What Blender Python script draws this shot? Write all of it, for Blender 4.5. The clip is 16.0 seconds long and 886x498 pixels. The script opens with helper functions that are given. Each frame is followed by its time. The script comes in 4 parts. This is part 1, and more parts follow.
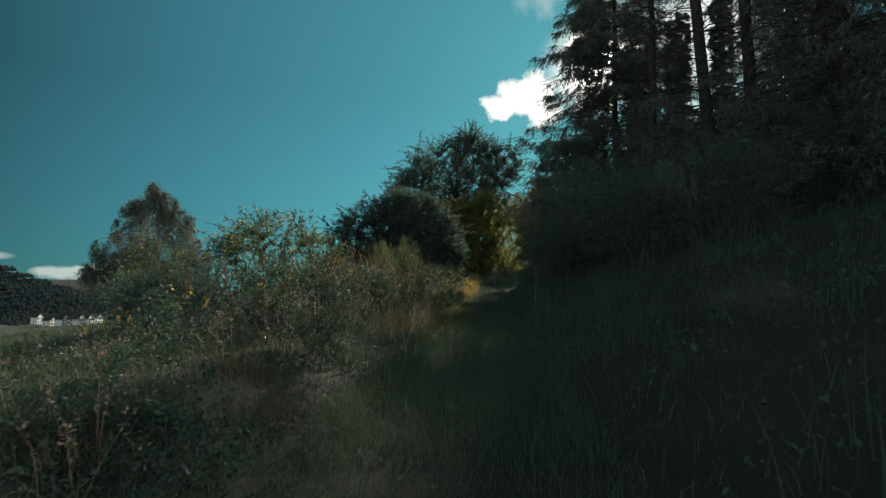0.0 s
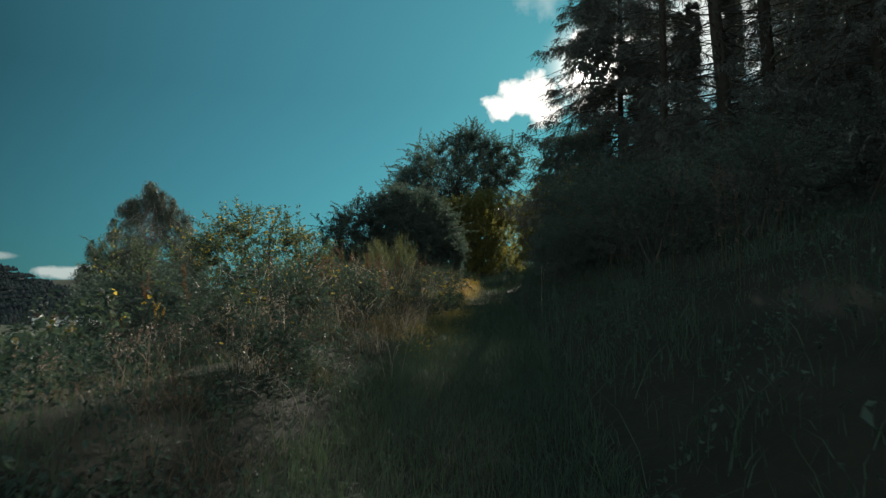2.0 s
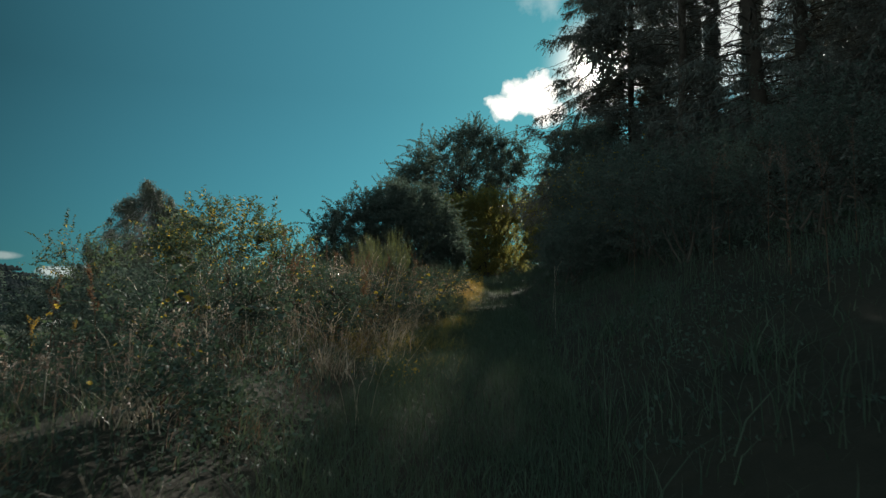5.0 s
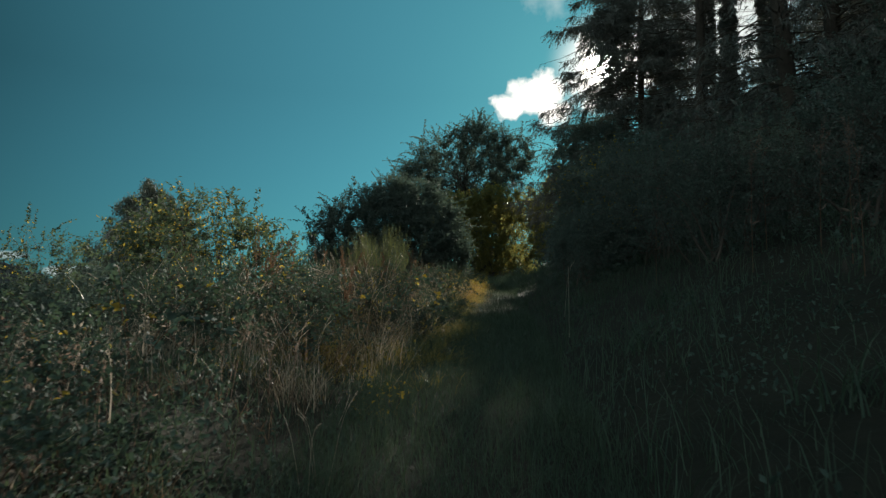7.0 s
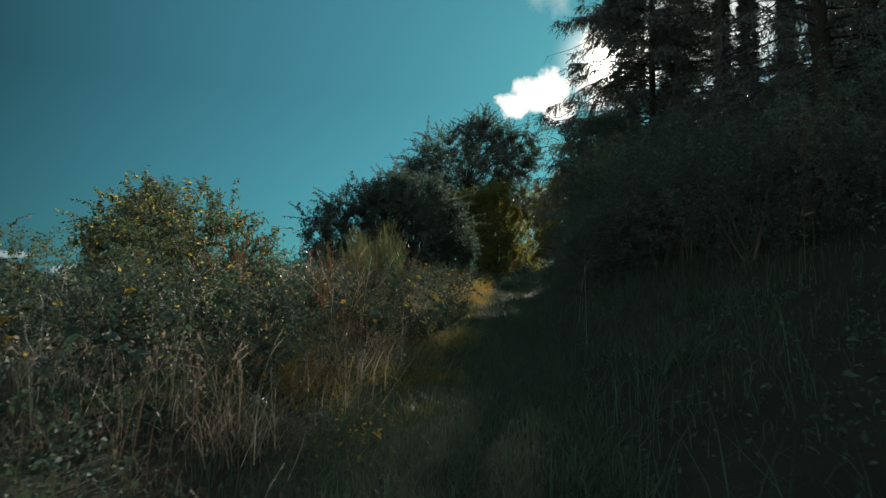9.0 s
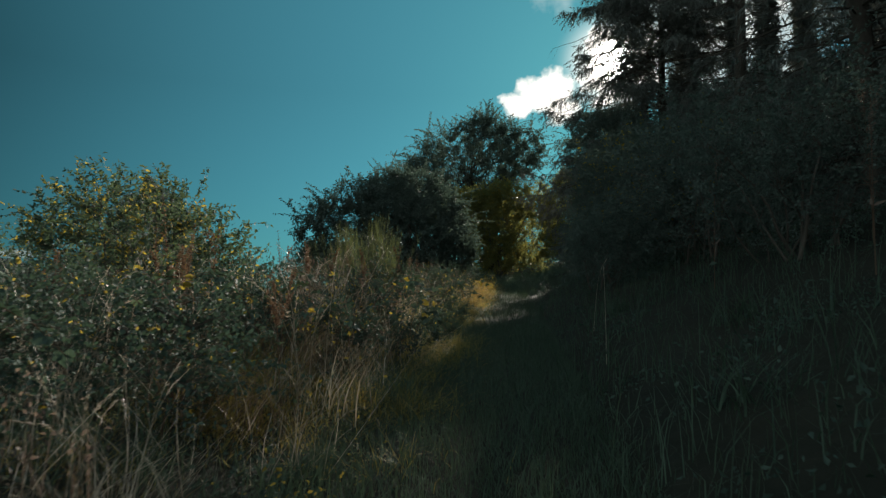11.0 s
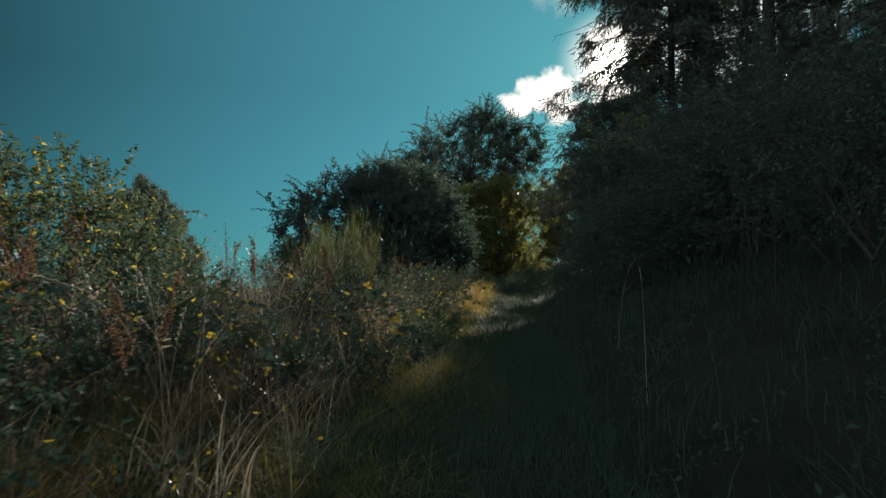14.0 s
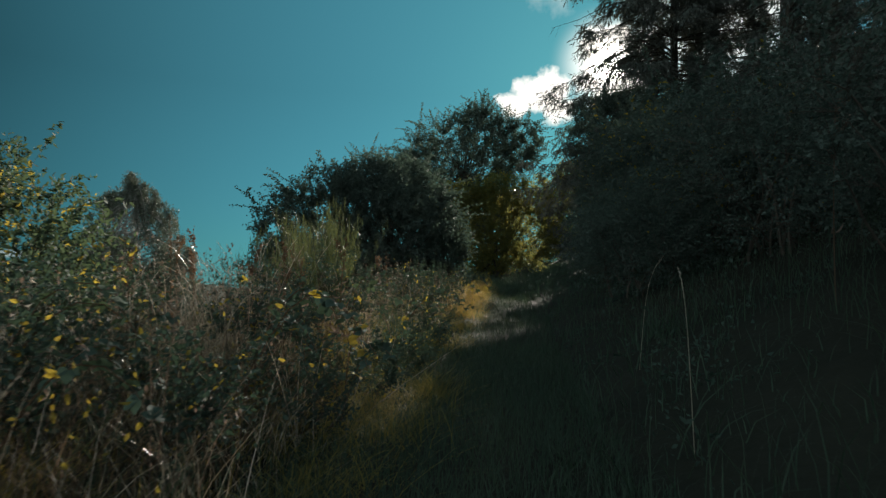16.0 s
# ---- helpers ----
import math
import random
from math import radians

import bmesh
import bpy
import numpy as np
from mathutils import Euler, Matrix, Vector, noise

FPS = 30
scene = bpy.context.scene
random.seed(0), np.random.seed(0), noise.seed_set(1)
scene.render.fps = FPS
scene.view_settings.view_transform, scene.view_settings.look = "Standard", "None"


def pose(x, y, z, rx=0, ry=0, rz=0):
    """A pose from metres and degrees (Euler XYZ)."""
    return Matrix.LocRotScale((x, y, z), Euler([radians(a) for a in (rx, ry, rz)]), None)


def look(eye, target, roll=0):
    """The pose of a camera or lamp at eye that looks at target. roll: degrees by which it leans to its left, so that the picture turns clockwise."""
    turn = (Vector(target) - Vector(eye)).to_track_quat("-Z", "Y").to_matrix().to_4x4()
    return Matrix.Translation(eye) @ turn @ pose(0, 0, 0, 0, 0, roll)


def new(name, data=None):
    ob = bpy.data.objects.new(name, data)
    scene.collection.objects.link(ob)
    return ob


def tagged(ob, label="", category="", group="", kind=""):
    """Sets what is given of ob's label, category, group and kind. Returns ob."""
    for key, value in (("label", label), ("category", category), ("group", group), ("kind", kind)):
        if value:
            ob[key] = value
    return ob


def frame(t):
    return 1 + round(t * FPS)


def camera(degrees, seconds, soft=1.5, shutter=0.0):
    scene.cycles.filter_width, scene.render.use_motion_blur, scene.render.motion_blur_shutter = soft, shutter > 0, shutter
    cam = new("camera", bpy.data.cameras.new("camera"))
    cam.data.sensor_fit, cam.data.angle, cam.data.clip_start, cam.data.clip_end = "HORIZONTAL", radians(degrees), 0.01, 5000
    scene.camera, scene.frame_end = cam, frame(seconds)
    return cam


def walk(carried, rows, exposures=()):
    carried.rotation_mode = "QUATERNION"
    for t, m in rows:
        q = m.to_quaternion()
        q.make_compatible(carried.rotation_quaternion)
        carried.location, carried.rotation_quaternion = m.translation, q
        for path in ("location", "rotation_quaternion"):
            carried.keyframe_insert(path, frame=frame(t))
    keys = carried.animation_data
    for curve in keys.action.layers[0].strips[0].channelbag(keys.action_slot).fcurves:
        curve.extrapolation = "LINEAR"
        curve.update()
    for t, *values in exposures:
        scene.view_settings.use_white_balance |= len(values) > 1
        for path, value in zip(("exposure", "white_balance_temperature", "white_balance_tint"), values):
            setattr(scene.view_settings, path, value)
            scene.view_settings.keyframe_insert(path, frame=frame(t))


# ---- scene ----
cam = camera(70, 16.0, soft=1.35, shutter=0.8)
SPEED, CLIMB, EYE = 0.5, 0.0457, 0.95
# seconds, degrees of tilt above level, degrees of turn to the left of the way
TURNS = [(0, 94.0, 3.86), (1, 94.0, 3.96), (2, 94.0, 3.99), (3, 94.0, 4.06), (4, 94.0, 4.11), (5.2, 93.97, 4.35), (6.5, 93.95, 4.64),
         (7, 93.94, 4.74), (8, 93.92, 4.9), (9, 93.85, 5.22), (10.2, 93.84, 5.44), (11.5, 93.83, 5.55), (13, 93.83, 5.55), (14, 93.81, 5.52),
         (15, 93.8, 5.42), (15.5, 93.8, 5.32), (16, 93.8, 5.18)]
PATH = [(t, pose(0, SPEED * t, EYE + CLIMB * SPEED * t, tilt, 0, turn)) for t, tilt, turn in TURNS]
walk(cam, PATH)

# ---- light ----
SUN_TURN, SUN_RISE = radians(9.75), radians(19.6)
TO_SUN = Vector((math.sin(SUN_TURN) * math.cos(SUN_RISE), math.cos(SUN_TURN) * math.cos(SUN_RISE), math.sin(SUN_RISE)))
scene.view_settings.exposure = 0.45


def toward(right, rise):
    """A direction by degrees right of the way and above level."""
    a, b = radians(right), radians(rise)
    return Vector((math.sin(a) * math.cos(b), math.cos(a) * math.cos(b), math.sin(b)))


def nodes_of(owner):
    owner.use_nodes = True
    owner.node_tree.nodes.clear()
    return owner.node_tree


def node(tree, kind, **values):
    n = tree.nodes.new(kind)
    for key, value in values.items():
        if key in n.inputs:
            n.inputs[key].default_value = value
    return n


def math_node(tree, operation, a, b=None, clamp=False):
    n = tree.nodes.new("ShaderNodeMath")
    n.operation, n.use_clamp = operation, clamp
    for i, v in enumerate((a, b)):
        if v is None:
            continue
        if isinstance(v, (int, float)):
            n.inputs[i].default_value = v
        else:
            tree.links.new(v, n.inputs[i])
    return n.outputs[0]


def build_world():
    world = bpy.data.worlds.new("world")
    scene.world = world
    tree = nodes_of(world)
    link = tree.links.new
    sky = tree.nodes.new("ShaderNodeTexSky")
    sky.sky_type, sky.sun_disc = "NISHITA", False
    sky.sun_elevation, sky.sun_rotation = SUN_RISE, SUN_TURN
    sky.air_density, sky.dust_density, sky.ozone_density = 1.0, 0.5, 1.3
    tint = node(tree, "ShaderNodeMixRGB", Fac=1.0, Color2=(0.155, 0.65, 0.72, 1))
    tint.blend_type = "MULTIPLY"
    link(sky.outputs[0], tint.inputs["Color1"])
    even = node(tree, "ShaderNodeMixRGB", Fac=0.7, Color2=(1.0, 3.9, 4.9, 1))
    link(tint.outputs[0], even.inputs["Color1"])
    place = tree.nodes.new("ShaderNodeTexCoord").outputs["Generated"]
    ripple = node(tree, "ShaderNodeTexNoise", Scale=36.0, Detail=8.0, Roughness=0.52)
    link(place, ripple.inputs["Vector"])
    wave = math_node(tree, "MULTIPLY", math_node(tree, "SUBTRACT", ripple.outputs[0], 0.5), 1.0)

    def puff(right, rise, size, flat=1.0, edge=0.012, rough=0.09):
        """How much of a cloud lies in each direction, 0 to 1."""
        away = node(tree, "ShaderNodeVectorMath")
        away.operation = "SUBTRACT"
        link(place, away.inputs[0])
        away.inputs[1].default_value = toward(right, rise)
        squash = node(tree, "ShaderNodeVectorMath")
        squash.operation = "MULTIPLY"
        link(away.outputs[0], squash.inputs[0])
        squash.inputs[1].default_value = (1, 1, flat)
        length = node(tree, "ShaderNodeVectorMath")
        length.operation = "LENGTH"
        link(squash.outputs[0], length.inputs[0])
        far = math_node(tree, "ADD", length.outputs["Value"], math_node(tree, "MULTIPLY", wave, rough))
        return math_node(tree, "DIVIDE", math_node(tree, "SUBTRACT", size, far), edge, clamp=True)

    def dot_with(way):
        n = node(tree, "ShaderNodeVectorMath")
        n.operation = "DOT_PRODUCT"
        link(place, n.inputs[0])
        n.inputs[1].default_value = way
        return n.outputs["Value"]

    def ramp(value, a, b, low, high, smooth=False):
        n = node(tree, "ShaderNodeMapRange", **{"From Min": a, "From Max": b, "To Min": low, "To Max": high})
        if smooth:
            n.interpolation_type = "SMOOTHSTEP"
        link(value, n.inputs["Value"])
        return n.outputs[0]

    # the clear sky deepens away from the sun and pales towards the horizon
    to_sun = dot_with(TO_SUN)
    depth = math_node(tree, "ADD", ramp(to_sun, 0.62, 1.0, 0.27, 1.1), ramp(dot_with((0, 0, 1)), 0.0, 0.3, 0.35, 0.0))
    depth = math_node(tree, "MINIMUM", depth, 1.12)
    deep = node(tree, "ShaderNodeMixRGB", Fac=1.0)
    deep.blend_type = "MULTIPLY"
    link(even.outputs[0], deep.inputs["Color1"])
    link(depth, deep.inputs["Color2"])
    # added fill light: unseen broken white cloud on the sky half opposite the sun
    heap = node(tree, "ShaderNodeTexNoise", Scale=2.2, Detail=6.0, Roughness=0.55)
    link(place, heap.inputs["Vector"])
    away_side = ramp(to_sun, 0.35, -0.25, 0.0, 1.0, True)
    fill_part = math_node(tree, "MULTIPLY", away_side, ramp(heap.outputs[0], 0.34, 0.56, 0.15, 1.0, True))
    with_fill = node(tree, "ShaderNodeMixRGB", Color2=(*BACK_FILL, 1))
    link(fill_part, with_fill.inputs["Fac"])
    link(deep.outputs[0], with_fill.inputs["Color1"])
    cover = None
    for row in CLOUDS:
        p = puff(*row[:6])
        p = math_node(tree, "MULTIPLY", p, row[6])
        cover = p if cover is None else math_node(tree, "MAXIMUM", cover, p)
    clouds = node(tree, "ShaderNodeMixRGB", Color2=(20.0, 19.0, 17.4, 1))
    link(cover, clouds.inputs["Fac"])
    link(with_fill.outputs[0], clouds.inputs["Color1"])
    # the bright aureole round the sun, and the sun itself
    halo = math_node(tree, "POWER", ramp(to_sun, math.cos(radians(5.2)), 1.0, 0.0, 1.0), 2.6)
    glow = node(tree, "ShaderNodeMixRGB", Color2=(26, 25, 23, 1))
    link(halo, glow.inputs["Fac"])
    link(clouds.outputs[0], glow.inputs["Color1"])
    disc = node(tree, "ShaderNodeMixRGB", Color2=(200, 190, 170, 1))
    link(puff(math.degrees(SUN_TURN), math.degrees(SUN_RISE), 0.034, 1.0, 0.014, 0.0), disc.inputs["Fac"])
    link(glow.outputs[0], disc.inputs["Color1"])
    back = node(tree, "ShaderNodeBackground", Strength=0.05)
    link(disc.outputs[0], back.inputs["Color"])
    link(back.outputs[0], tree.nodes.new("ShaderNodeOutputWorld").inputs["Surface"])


# colour of the unseen cloud that lightens the shade
BACK_FILL = (8.4, 10.0, 10.4)
# degrees right, degrees up, size, flattening, soft edge, raggedness, density
CLOUDS = [(1.5, 16.5, 0.034, 1.75, 0.012, 0.05, 1.0), (4.5, 17.7, 0.036, 1.05, 0.01, 0.045, 1.0), (3.1, 17.2, 0.036, 1.2, 0.012, 0.05, 1.0), (5.3, 15.9, 0.026, 1.1, 0.012, 0.05, 1.0), (0.2, 16.8, 0.014, 2.6, 0.02, 0.06, 0.6),
          (10.4, 19.4, 0.066, 1.0, 0.02, 0.14, 1.0), (19, 22.0, 0.15, 1.0, 0.10, 0.2, 0.6), (5.4, 25.6, 0.04, 1.2, 0.05, 0.1, 0.25),
          (-33.5, 1.7, 0.07, 6.0, 0.025, 0.12, 0.33), (-40.5, 2.8, 0.05, 9.0, 0.03, 0.08, 0.2)]
build_world()
sun = new("sun", bpy.data.lights.new("sun", "SUN"))
sun.data.energy, sun.data.angle, sun.data.color = 6.5, radians(0.6), (1.0, 0.9, 0.79)
sun.matrix_world = look(TO_SUN * 60, (0, 0, 0))


# ---- materials ----
def surface(name, low, high, rough=0.75, scale=6.0, through_light=0.0, glow=(0.5, 0.45, 0.1), island=False, bump=0.0, gloss=0.3, per_object=False):
    """Two tones of one surface, by fine grain and broad patches; through_light: the share that shines through a leaf."""
    mat = bpy.data.materials.new(name)
    tree = nodes_of(mat)
    link = tree.links.new
    place = tree.nodes.new("ShaderNodeTexCoord").outputs["Object"]
    fine = node(tree, "ShaderNodeTexNoise", Scale=scale, Detail=5.0, Roughness=0.65)
    broad = node(tree, "ShaderNodeTexNoise", Scale=scale * 0.11, Detail=2.0)
    link(place, fine.inputs["Vector"])
    link(place, broad.inputs["Vector"])
    mix = math_node(tree, "ADD", math_node(tree, "MULTIPLY", fine.outputs[0], 0.5), math_node(tree, "MULTIPLY", broad.outputs[0], 0.5))
    if island or per_object:
        one = tree.nodes.new("ShaderNodeNewGeometry").outputs["Random Per Island"] if island else tree.nodes.new("ShaderNodeObjectInfo").outputs["Random"]
        mix = math_node(tree, "ADD", math_node(tree, "MULTIPLY", mix, 0.5), math_node(tree, "MULTIPLY", one, 0.5))
    steep = node(tree, "ShaderNodeMapRange", **{"From Min": 0.25, "From Max": 0.75})
    link(mix, steep.inputs["Value"])
    tone = node(tree, "ShaderNodeMixRGB", Color1=(*low, 1), Color2=(*high, 1))
    link(steep.outputs[0], tone.inputs["Fac"])
    shade = node(tree, "ShaderNodeBsdfPrincipled", Roughness=rough)
    shade.inputs["Specular IOR Level"].default_value = gloss
    link(tone.outputs[0], shade.inputs["Base Color"])
    if bump:
        relief = node(tree, "ShaderNodeBump", Strength=bump, Distance=0.03)
        link(fine.outputs[0], relief.inputs["Height"])
        link(relief.outputs[0], shade.inputs["Normal"])
    last = shade.outputs[0]
    if through_light:
        thin = node(tree, "ShaderNodeBsdfTranslucent")
        warm = node(tree, "ShaderNodeMixRGB", Fac=0.6, Color2=(*glow, 1))
        link(tone.outputs[0], warm.inputs["Color1"])
        link(warm.outputs[0], thin.inputs["Color"])
        both = node(tree, "ShaderNodeMixShader", Fac=through_light)
        link(last, both.inputs[1])
        link(thin.outputs[0], both.inputs[2])
        last = both.outputs[0]
    link(last, tree.nodes.new("ShaderNodeOutputMaterial").inputs["Surface"])
    return mat


SOIL = surface("leaf_litter_soil", (0.016, 0.018, 0.014), (0.036, 0.037, 0.027), 0.95, 9.0, bump=0.6, gloss=0.1)
GREEN_GRASS = surface("green_grass", (0.036, 0.064, 0.05), (0.076, 0.112, 0.082), 0.65, 1.5, 0.26, (0.13, 0.19, 0.07), island=True, gloss=0.08)
YELLOW_GRASS = surface("yellowed_grass", (0.11, 0.11, 0.035), (0.28, 0.23, 0.07), 0.5, 1.5, 0.46, (0.54, 0.41, 0.06), island=True, gloss=0.3)
DRY_GRASS = surface("dry_grass", (0.22, 0.19, 0.14), (0.52, 0.46, 0.36), 0.3, 1.5, 0.3, (0.5, 0.4, 0.24), island=True, gloss=0.6)
SEED_HEAD = surface("grass_seed_head", (0.26, 0.23, 0.19), (0.5, 0.45, 0.38), 0.45, 3.0, 0.3, (0.5, 0.42, 0.3), island=True, gloss=0.2)
HAZEL_LEAF = surface("hazel_leaf", (0.09, 0.1, 0.04), (0.16, 0.165, 0.055), 0.65, 1.0, 0.48, (0.35, 0.36, 0.1), island=True, gloss=0.2)
SHRUB_LEAF = surface("shrub_leaf", (0.05, 0.08, 0.06), (0.1, 0.135, 0.095), 0.75, 1.2, 0.22, (0.14, 0.21, 0.08), island=True, gloss=0.08)
WEED_LEAF = surface("weed_leaf", (0.034, 0.058, 0.05), (0.07, 0.105, 0.085), 0.72, 1.2, 0.16, (0.11, 0.18, 0.08), island=True, gloss=0.1)
BROWN_GRASS = surface("brown_grass", (0.06, 0.046, 0.032), (0.16, 0.122, 0.086), 0.7, 1.5, 0.25, (0.26, 0.18, 0.1), island=True, gloss=0.1)
YELLOW_LEAF = surface("yellowing_leaf", (0.2, 0.145, 0.03), (0.34, 0.24, 0.05), 0.65, 1.2, 0.4, (0.46, 0.3, 0.05), island=True)
OCHRE_LEAF = surface("ochre_leaf", (0.17, 0.14, 0.035), (0.32, 0.24, 0.05), 0.65, 1.2, 0.5, (0.5, 0.38, 0.05), island=True, gloss=0.12)
SALLOW_LEAF = surface("sallow_leaf", (0.05, 0.08, 0.06), (0.09, 0.125, 0.085), 0.7, 1.2, 0.27, (0.14, 0.2, 0.07), island=True, gloss=0.1)
# dry grass with the low sun's gold put into its colour
SUNLIT_GOLD_GRASS = surface("golden_grass", (0.22, 0.15, 0.06), (0.4, 0.27, 0.11), 0.6, 1.5, 0.4, (0.55, 0.34, 0.08), island=True)
HAW_LEAF = surface("hawthorn_leaf", (0.066, 0.092, 0.08), (0.108, 0.14, 0.122), 0.75, 1.0, 0.28, (0.12, 0.19, 0.12), island=True, gloss=0.1)
BIRCH_LEAF = surface("birch_leaf", (0.085, 0.105, 0.085), (0.15, 0.165, 0.135), 0.6, 0.6, 0.25, (0.15, 0.18, 0.1), island=True, gloss=0.2)
NEEDLE = surface("spruce_needle", (0.058, 0.07, 0.06), (0.1, 0.112, 0.095), 0.5, 0.8, 0.12, (0.1, 0.1, 0.05), island=True, gloss=0.5)
BROOM_GREEN = surface("broom_green", (0.06, 0.085, 0.045), (0.12, 0.145, 0.075), 0.55, 2.0, 0.3, (0.2, 0.22, 0.06), island=True)
RUST_STALK = surface("rusty_dock_seed", (0.07, 0.052, 0.04), (0.14, 0.098, 0.07), 0.85, 3.0, 0.25, (0.3, 0.17, 0.08), island=True, gloss=0.05)
HERB_BROWN = surface("withered_herb", (0.075, 0.06, 0.05), (0.17, 0.13, 0.1), 0.65, 2.0, 0.25, (0.4, 0.28, 0.2), island=True, gloss=0.3)
BARK = surface("grey_brown_bark", (0.03, 0.027, 0.022), (0.085, 0.075, 0.06), 0.9, 14.0, bump=0.8, gloss=0.15)
TWIG = surface("twig_bark", (0.045, 0.04, 0.034), (0.11, 0.095, 0.075), 0.85, 10.0, gloss=0.2)
BIRCH_BARK = surface("birch_bark", (0.1, 0.09, 0.08), (0.5, 0.48, 0.44), 0.8, 3.0)
# distance haze is put into this paler bluish wood tone
HAZED_WOOD = surface("far_wood", (0.046, 0.058, 0.058), (0.06, 0.073, 0.072), 0.95, 0.02, island=True, gloss=0.0)
# meadow kept dark: the valley's shade is put into its colour
SHADED_FIELD = surface("far_meadow", (0.034, 0.046, 0.034), (0.056, 0.07, 0.05), 0.95, 0.02, gloss=0.05)
PLASTER = surface("white_plaster", (0.74, 0.72, 0.68), (0.86, 0.84, 0.8), 0.85, 0.6, per_object=True)
ROOF_SLATE = surface("dark_roof", (0.035, 0.032, 0.03), (0.08, 0.065, 0.055), 1.0, 0.9, per_object=True, gloss=0.0)
PANE = surface("window_pane", (0.02, 0.025, 0.03), (0.05, 0.06, 0.07), 0.1, 2.0, gloss=0.6)

# ---- mesh tools ----
rng = np.random.default_rng(7)


def np_mesh(name, points, faces, material, smooth=False):
    me = bpy.data.meshes.new(name)
    points, faces = np.ascontiguousarray(points, dtype=np.float32), np.ascontiguousarray(faces, dtype=np.int32)
    me.vertices.add(len(points))
    me.vertices.foreach_set("co", points.ravel())
    me.loops.add(faces.size)
    me.loops.foreach_set("vertex_index", faces.ravel())
    me.polygons.add(len(faces))
    me.polygons.foreach_set("loop_start", np.arange(len(faces), dtype=np.int32) * faces.shape[1])
    if smooth:
        me.polygons.foreach_set("use_smooth", np.ones(len(faces), dtype=bool))
    me.update(calc_edges=True)
    me.validate()
    me.materials.append(material)
    return me


def thing(name, place, label, category, group="", kind=""):
    ob = new(name)
    ob.location = place
    return tagged(ob, label, category, group, kind)


def part(name, me, parent, label="", kind=""):
    ob = new(name, me)
    ob.parent = parent
    if kind:
        ob["kind"] = kind
    if label:
        ob["label"] = label
    return ob


def unit(v):
    return v / np.maximum(np.linalg.norm(v, axis=-1, keepdims=True), 1e-9)


def tubes(a, b, ra, rb, sides=4):
    """Tapered tubes from points a to points b: points and quads."""
    a, b = np.asarray(a, float), np.asarray(b, float)
    axis = unit(b - a)
    side = unit(np.cross(axis, np.where(np.abs(axis[:, 2:3]) > 0.9, [[1.0, 0, 0]], [[0, 0, 1.0]])))
    over = np.cross(axis, side)
    turn = np.arange(sides) * 2 * np.pi / sides
    ring = side[:, None] * np.cos(turn)[None, :, None] + over[:, None] * np.sin(turn)[None, :, None]
    low = a[:, None] + ring * np.reshape(ra, (-1, 1, 1))
    top = b[:, None] + ring * np.reshape(rb, (-1, 1, 1))
    points = np.concatenate([low, top], axis=1).reshape(-1, 3)
    i = np.arange(sides)
    quad = np.stack([i, (i + 1) % sides, (i + 1) % sides + sides, i + sides], axis=1)
    faces = (np.arange(len(a))[:, None, None] * 2 * sides + quad[None]).reshape(-1, 4)
    return points, faces


def polyline_tubes(lines, radii, sides=4):
    """Swept tubes along polylines. lines: n x k x 3, radii: n x k."""
    n, k = lines.shape[:2]
    along = np.empty_like(lines)
    along[:, 1:-1], along[:, 0], along[:, -1] = lines[:, 2:] - lines[:, :-2], lines[:, 1] - lines[:, 0], lines[:, -1] - lines[:, -2]
    along = unit(along)
    whole = unit(lines[:, -1] - lines[:, 0])
    ref = np.where(np.abs(whole[:, 2:3]) > 0.8, [[1.0, 0, 0]], [[0, 0, 1.0]])[:, None]
    side = unit(np.cross(along, ref * np.ones((n, k, 1))))
    over = np.cross(along, side)
    turn = np.arange(sides) * 2 * np.pi / sides
    ring = side[:, :, None] * np.cos(turn)[:, None] + over[:, :, None] * np.sin(turn)[:, None]
    points = (lines[:, :, None] + ring * (np.ones((n, k)) * radii)[:, :, None, None]).reshape(-1, 3)
    i = np.arange(sides)
    quad = np.stack([i, (i + 1) % sides, (i + 1) % sides + sides, i + sides], 1)
    start = (np.arange(n)[:, None] * k + np.arange(k - 1)[None]).reshape(-1, 1, 1) * sides
    return points, (start + quad[None]).reshape(-1, 4)


def leaves(at, along, size, wide=0.5, fold=0.25, curl=0.15, plain=False):
    """Folded ovate leaves of six triangles each; plain: two, for those far off."""
    n = len(at)
    along = unit(along)
    side = unit(np.cross(along, unit(rng.normal(size=(n, 3)))))
    face = np.cross(side, along)
    s = np.reshape(size, (-1, 1)) * np.ones((n, 1))
    p0 = at
    p1 = at + along * s * 0.45 + side * s * wide * 0.5 + face * s * fold * 0.5
    p2 = at + along * s * 0.45 - side * s * wide * 0.5 + face * s * fold * 0.5
    p3 = at + along * s * 0.5
    p4 = at + along * s - face * s * curl
    if plain:
        points = np.stack([p0, p1, p4, p2], axis=1).reshape(-1, 3)
        return points, (np.arange(n)[:, None, None] * 4 + np.array([[0, 1, 2], [0, 2, 3]])[None]).reshape(-1, 3)
    q1, q2 = (at + along * s * 0.28 + side * s * wide * e * 0.5 + face * s * fold * 0.45 for e in (1, -1))
    q3, q4 = (at + along * s * 0.66 + side * s * wide * e * 0.38 + face * s * (fold * 0.3 - curl * 0.4) for e in (1, -1))
    points = np.stack([p0, q1, q2, p3, q3, q4, p4], axis=1).reshape(-1, 3)
    tri = np.array([[0, 1, 3], [0, 3, 2], [1, 4, 3], [3, 5, 2], [4, 6, 3], [3, 6, 5]])
    return points, (np.arange(n)[:, None, None] * 7 + tri[None]).reshape(-1, 3)


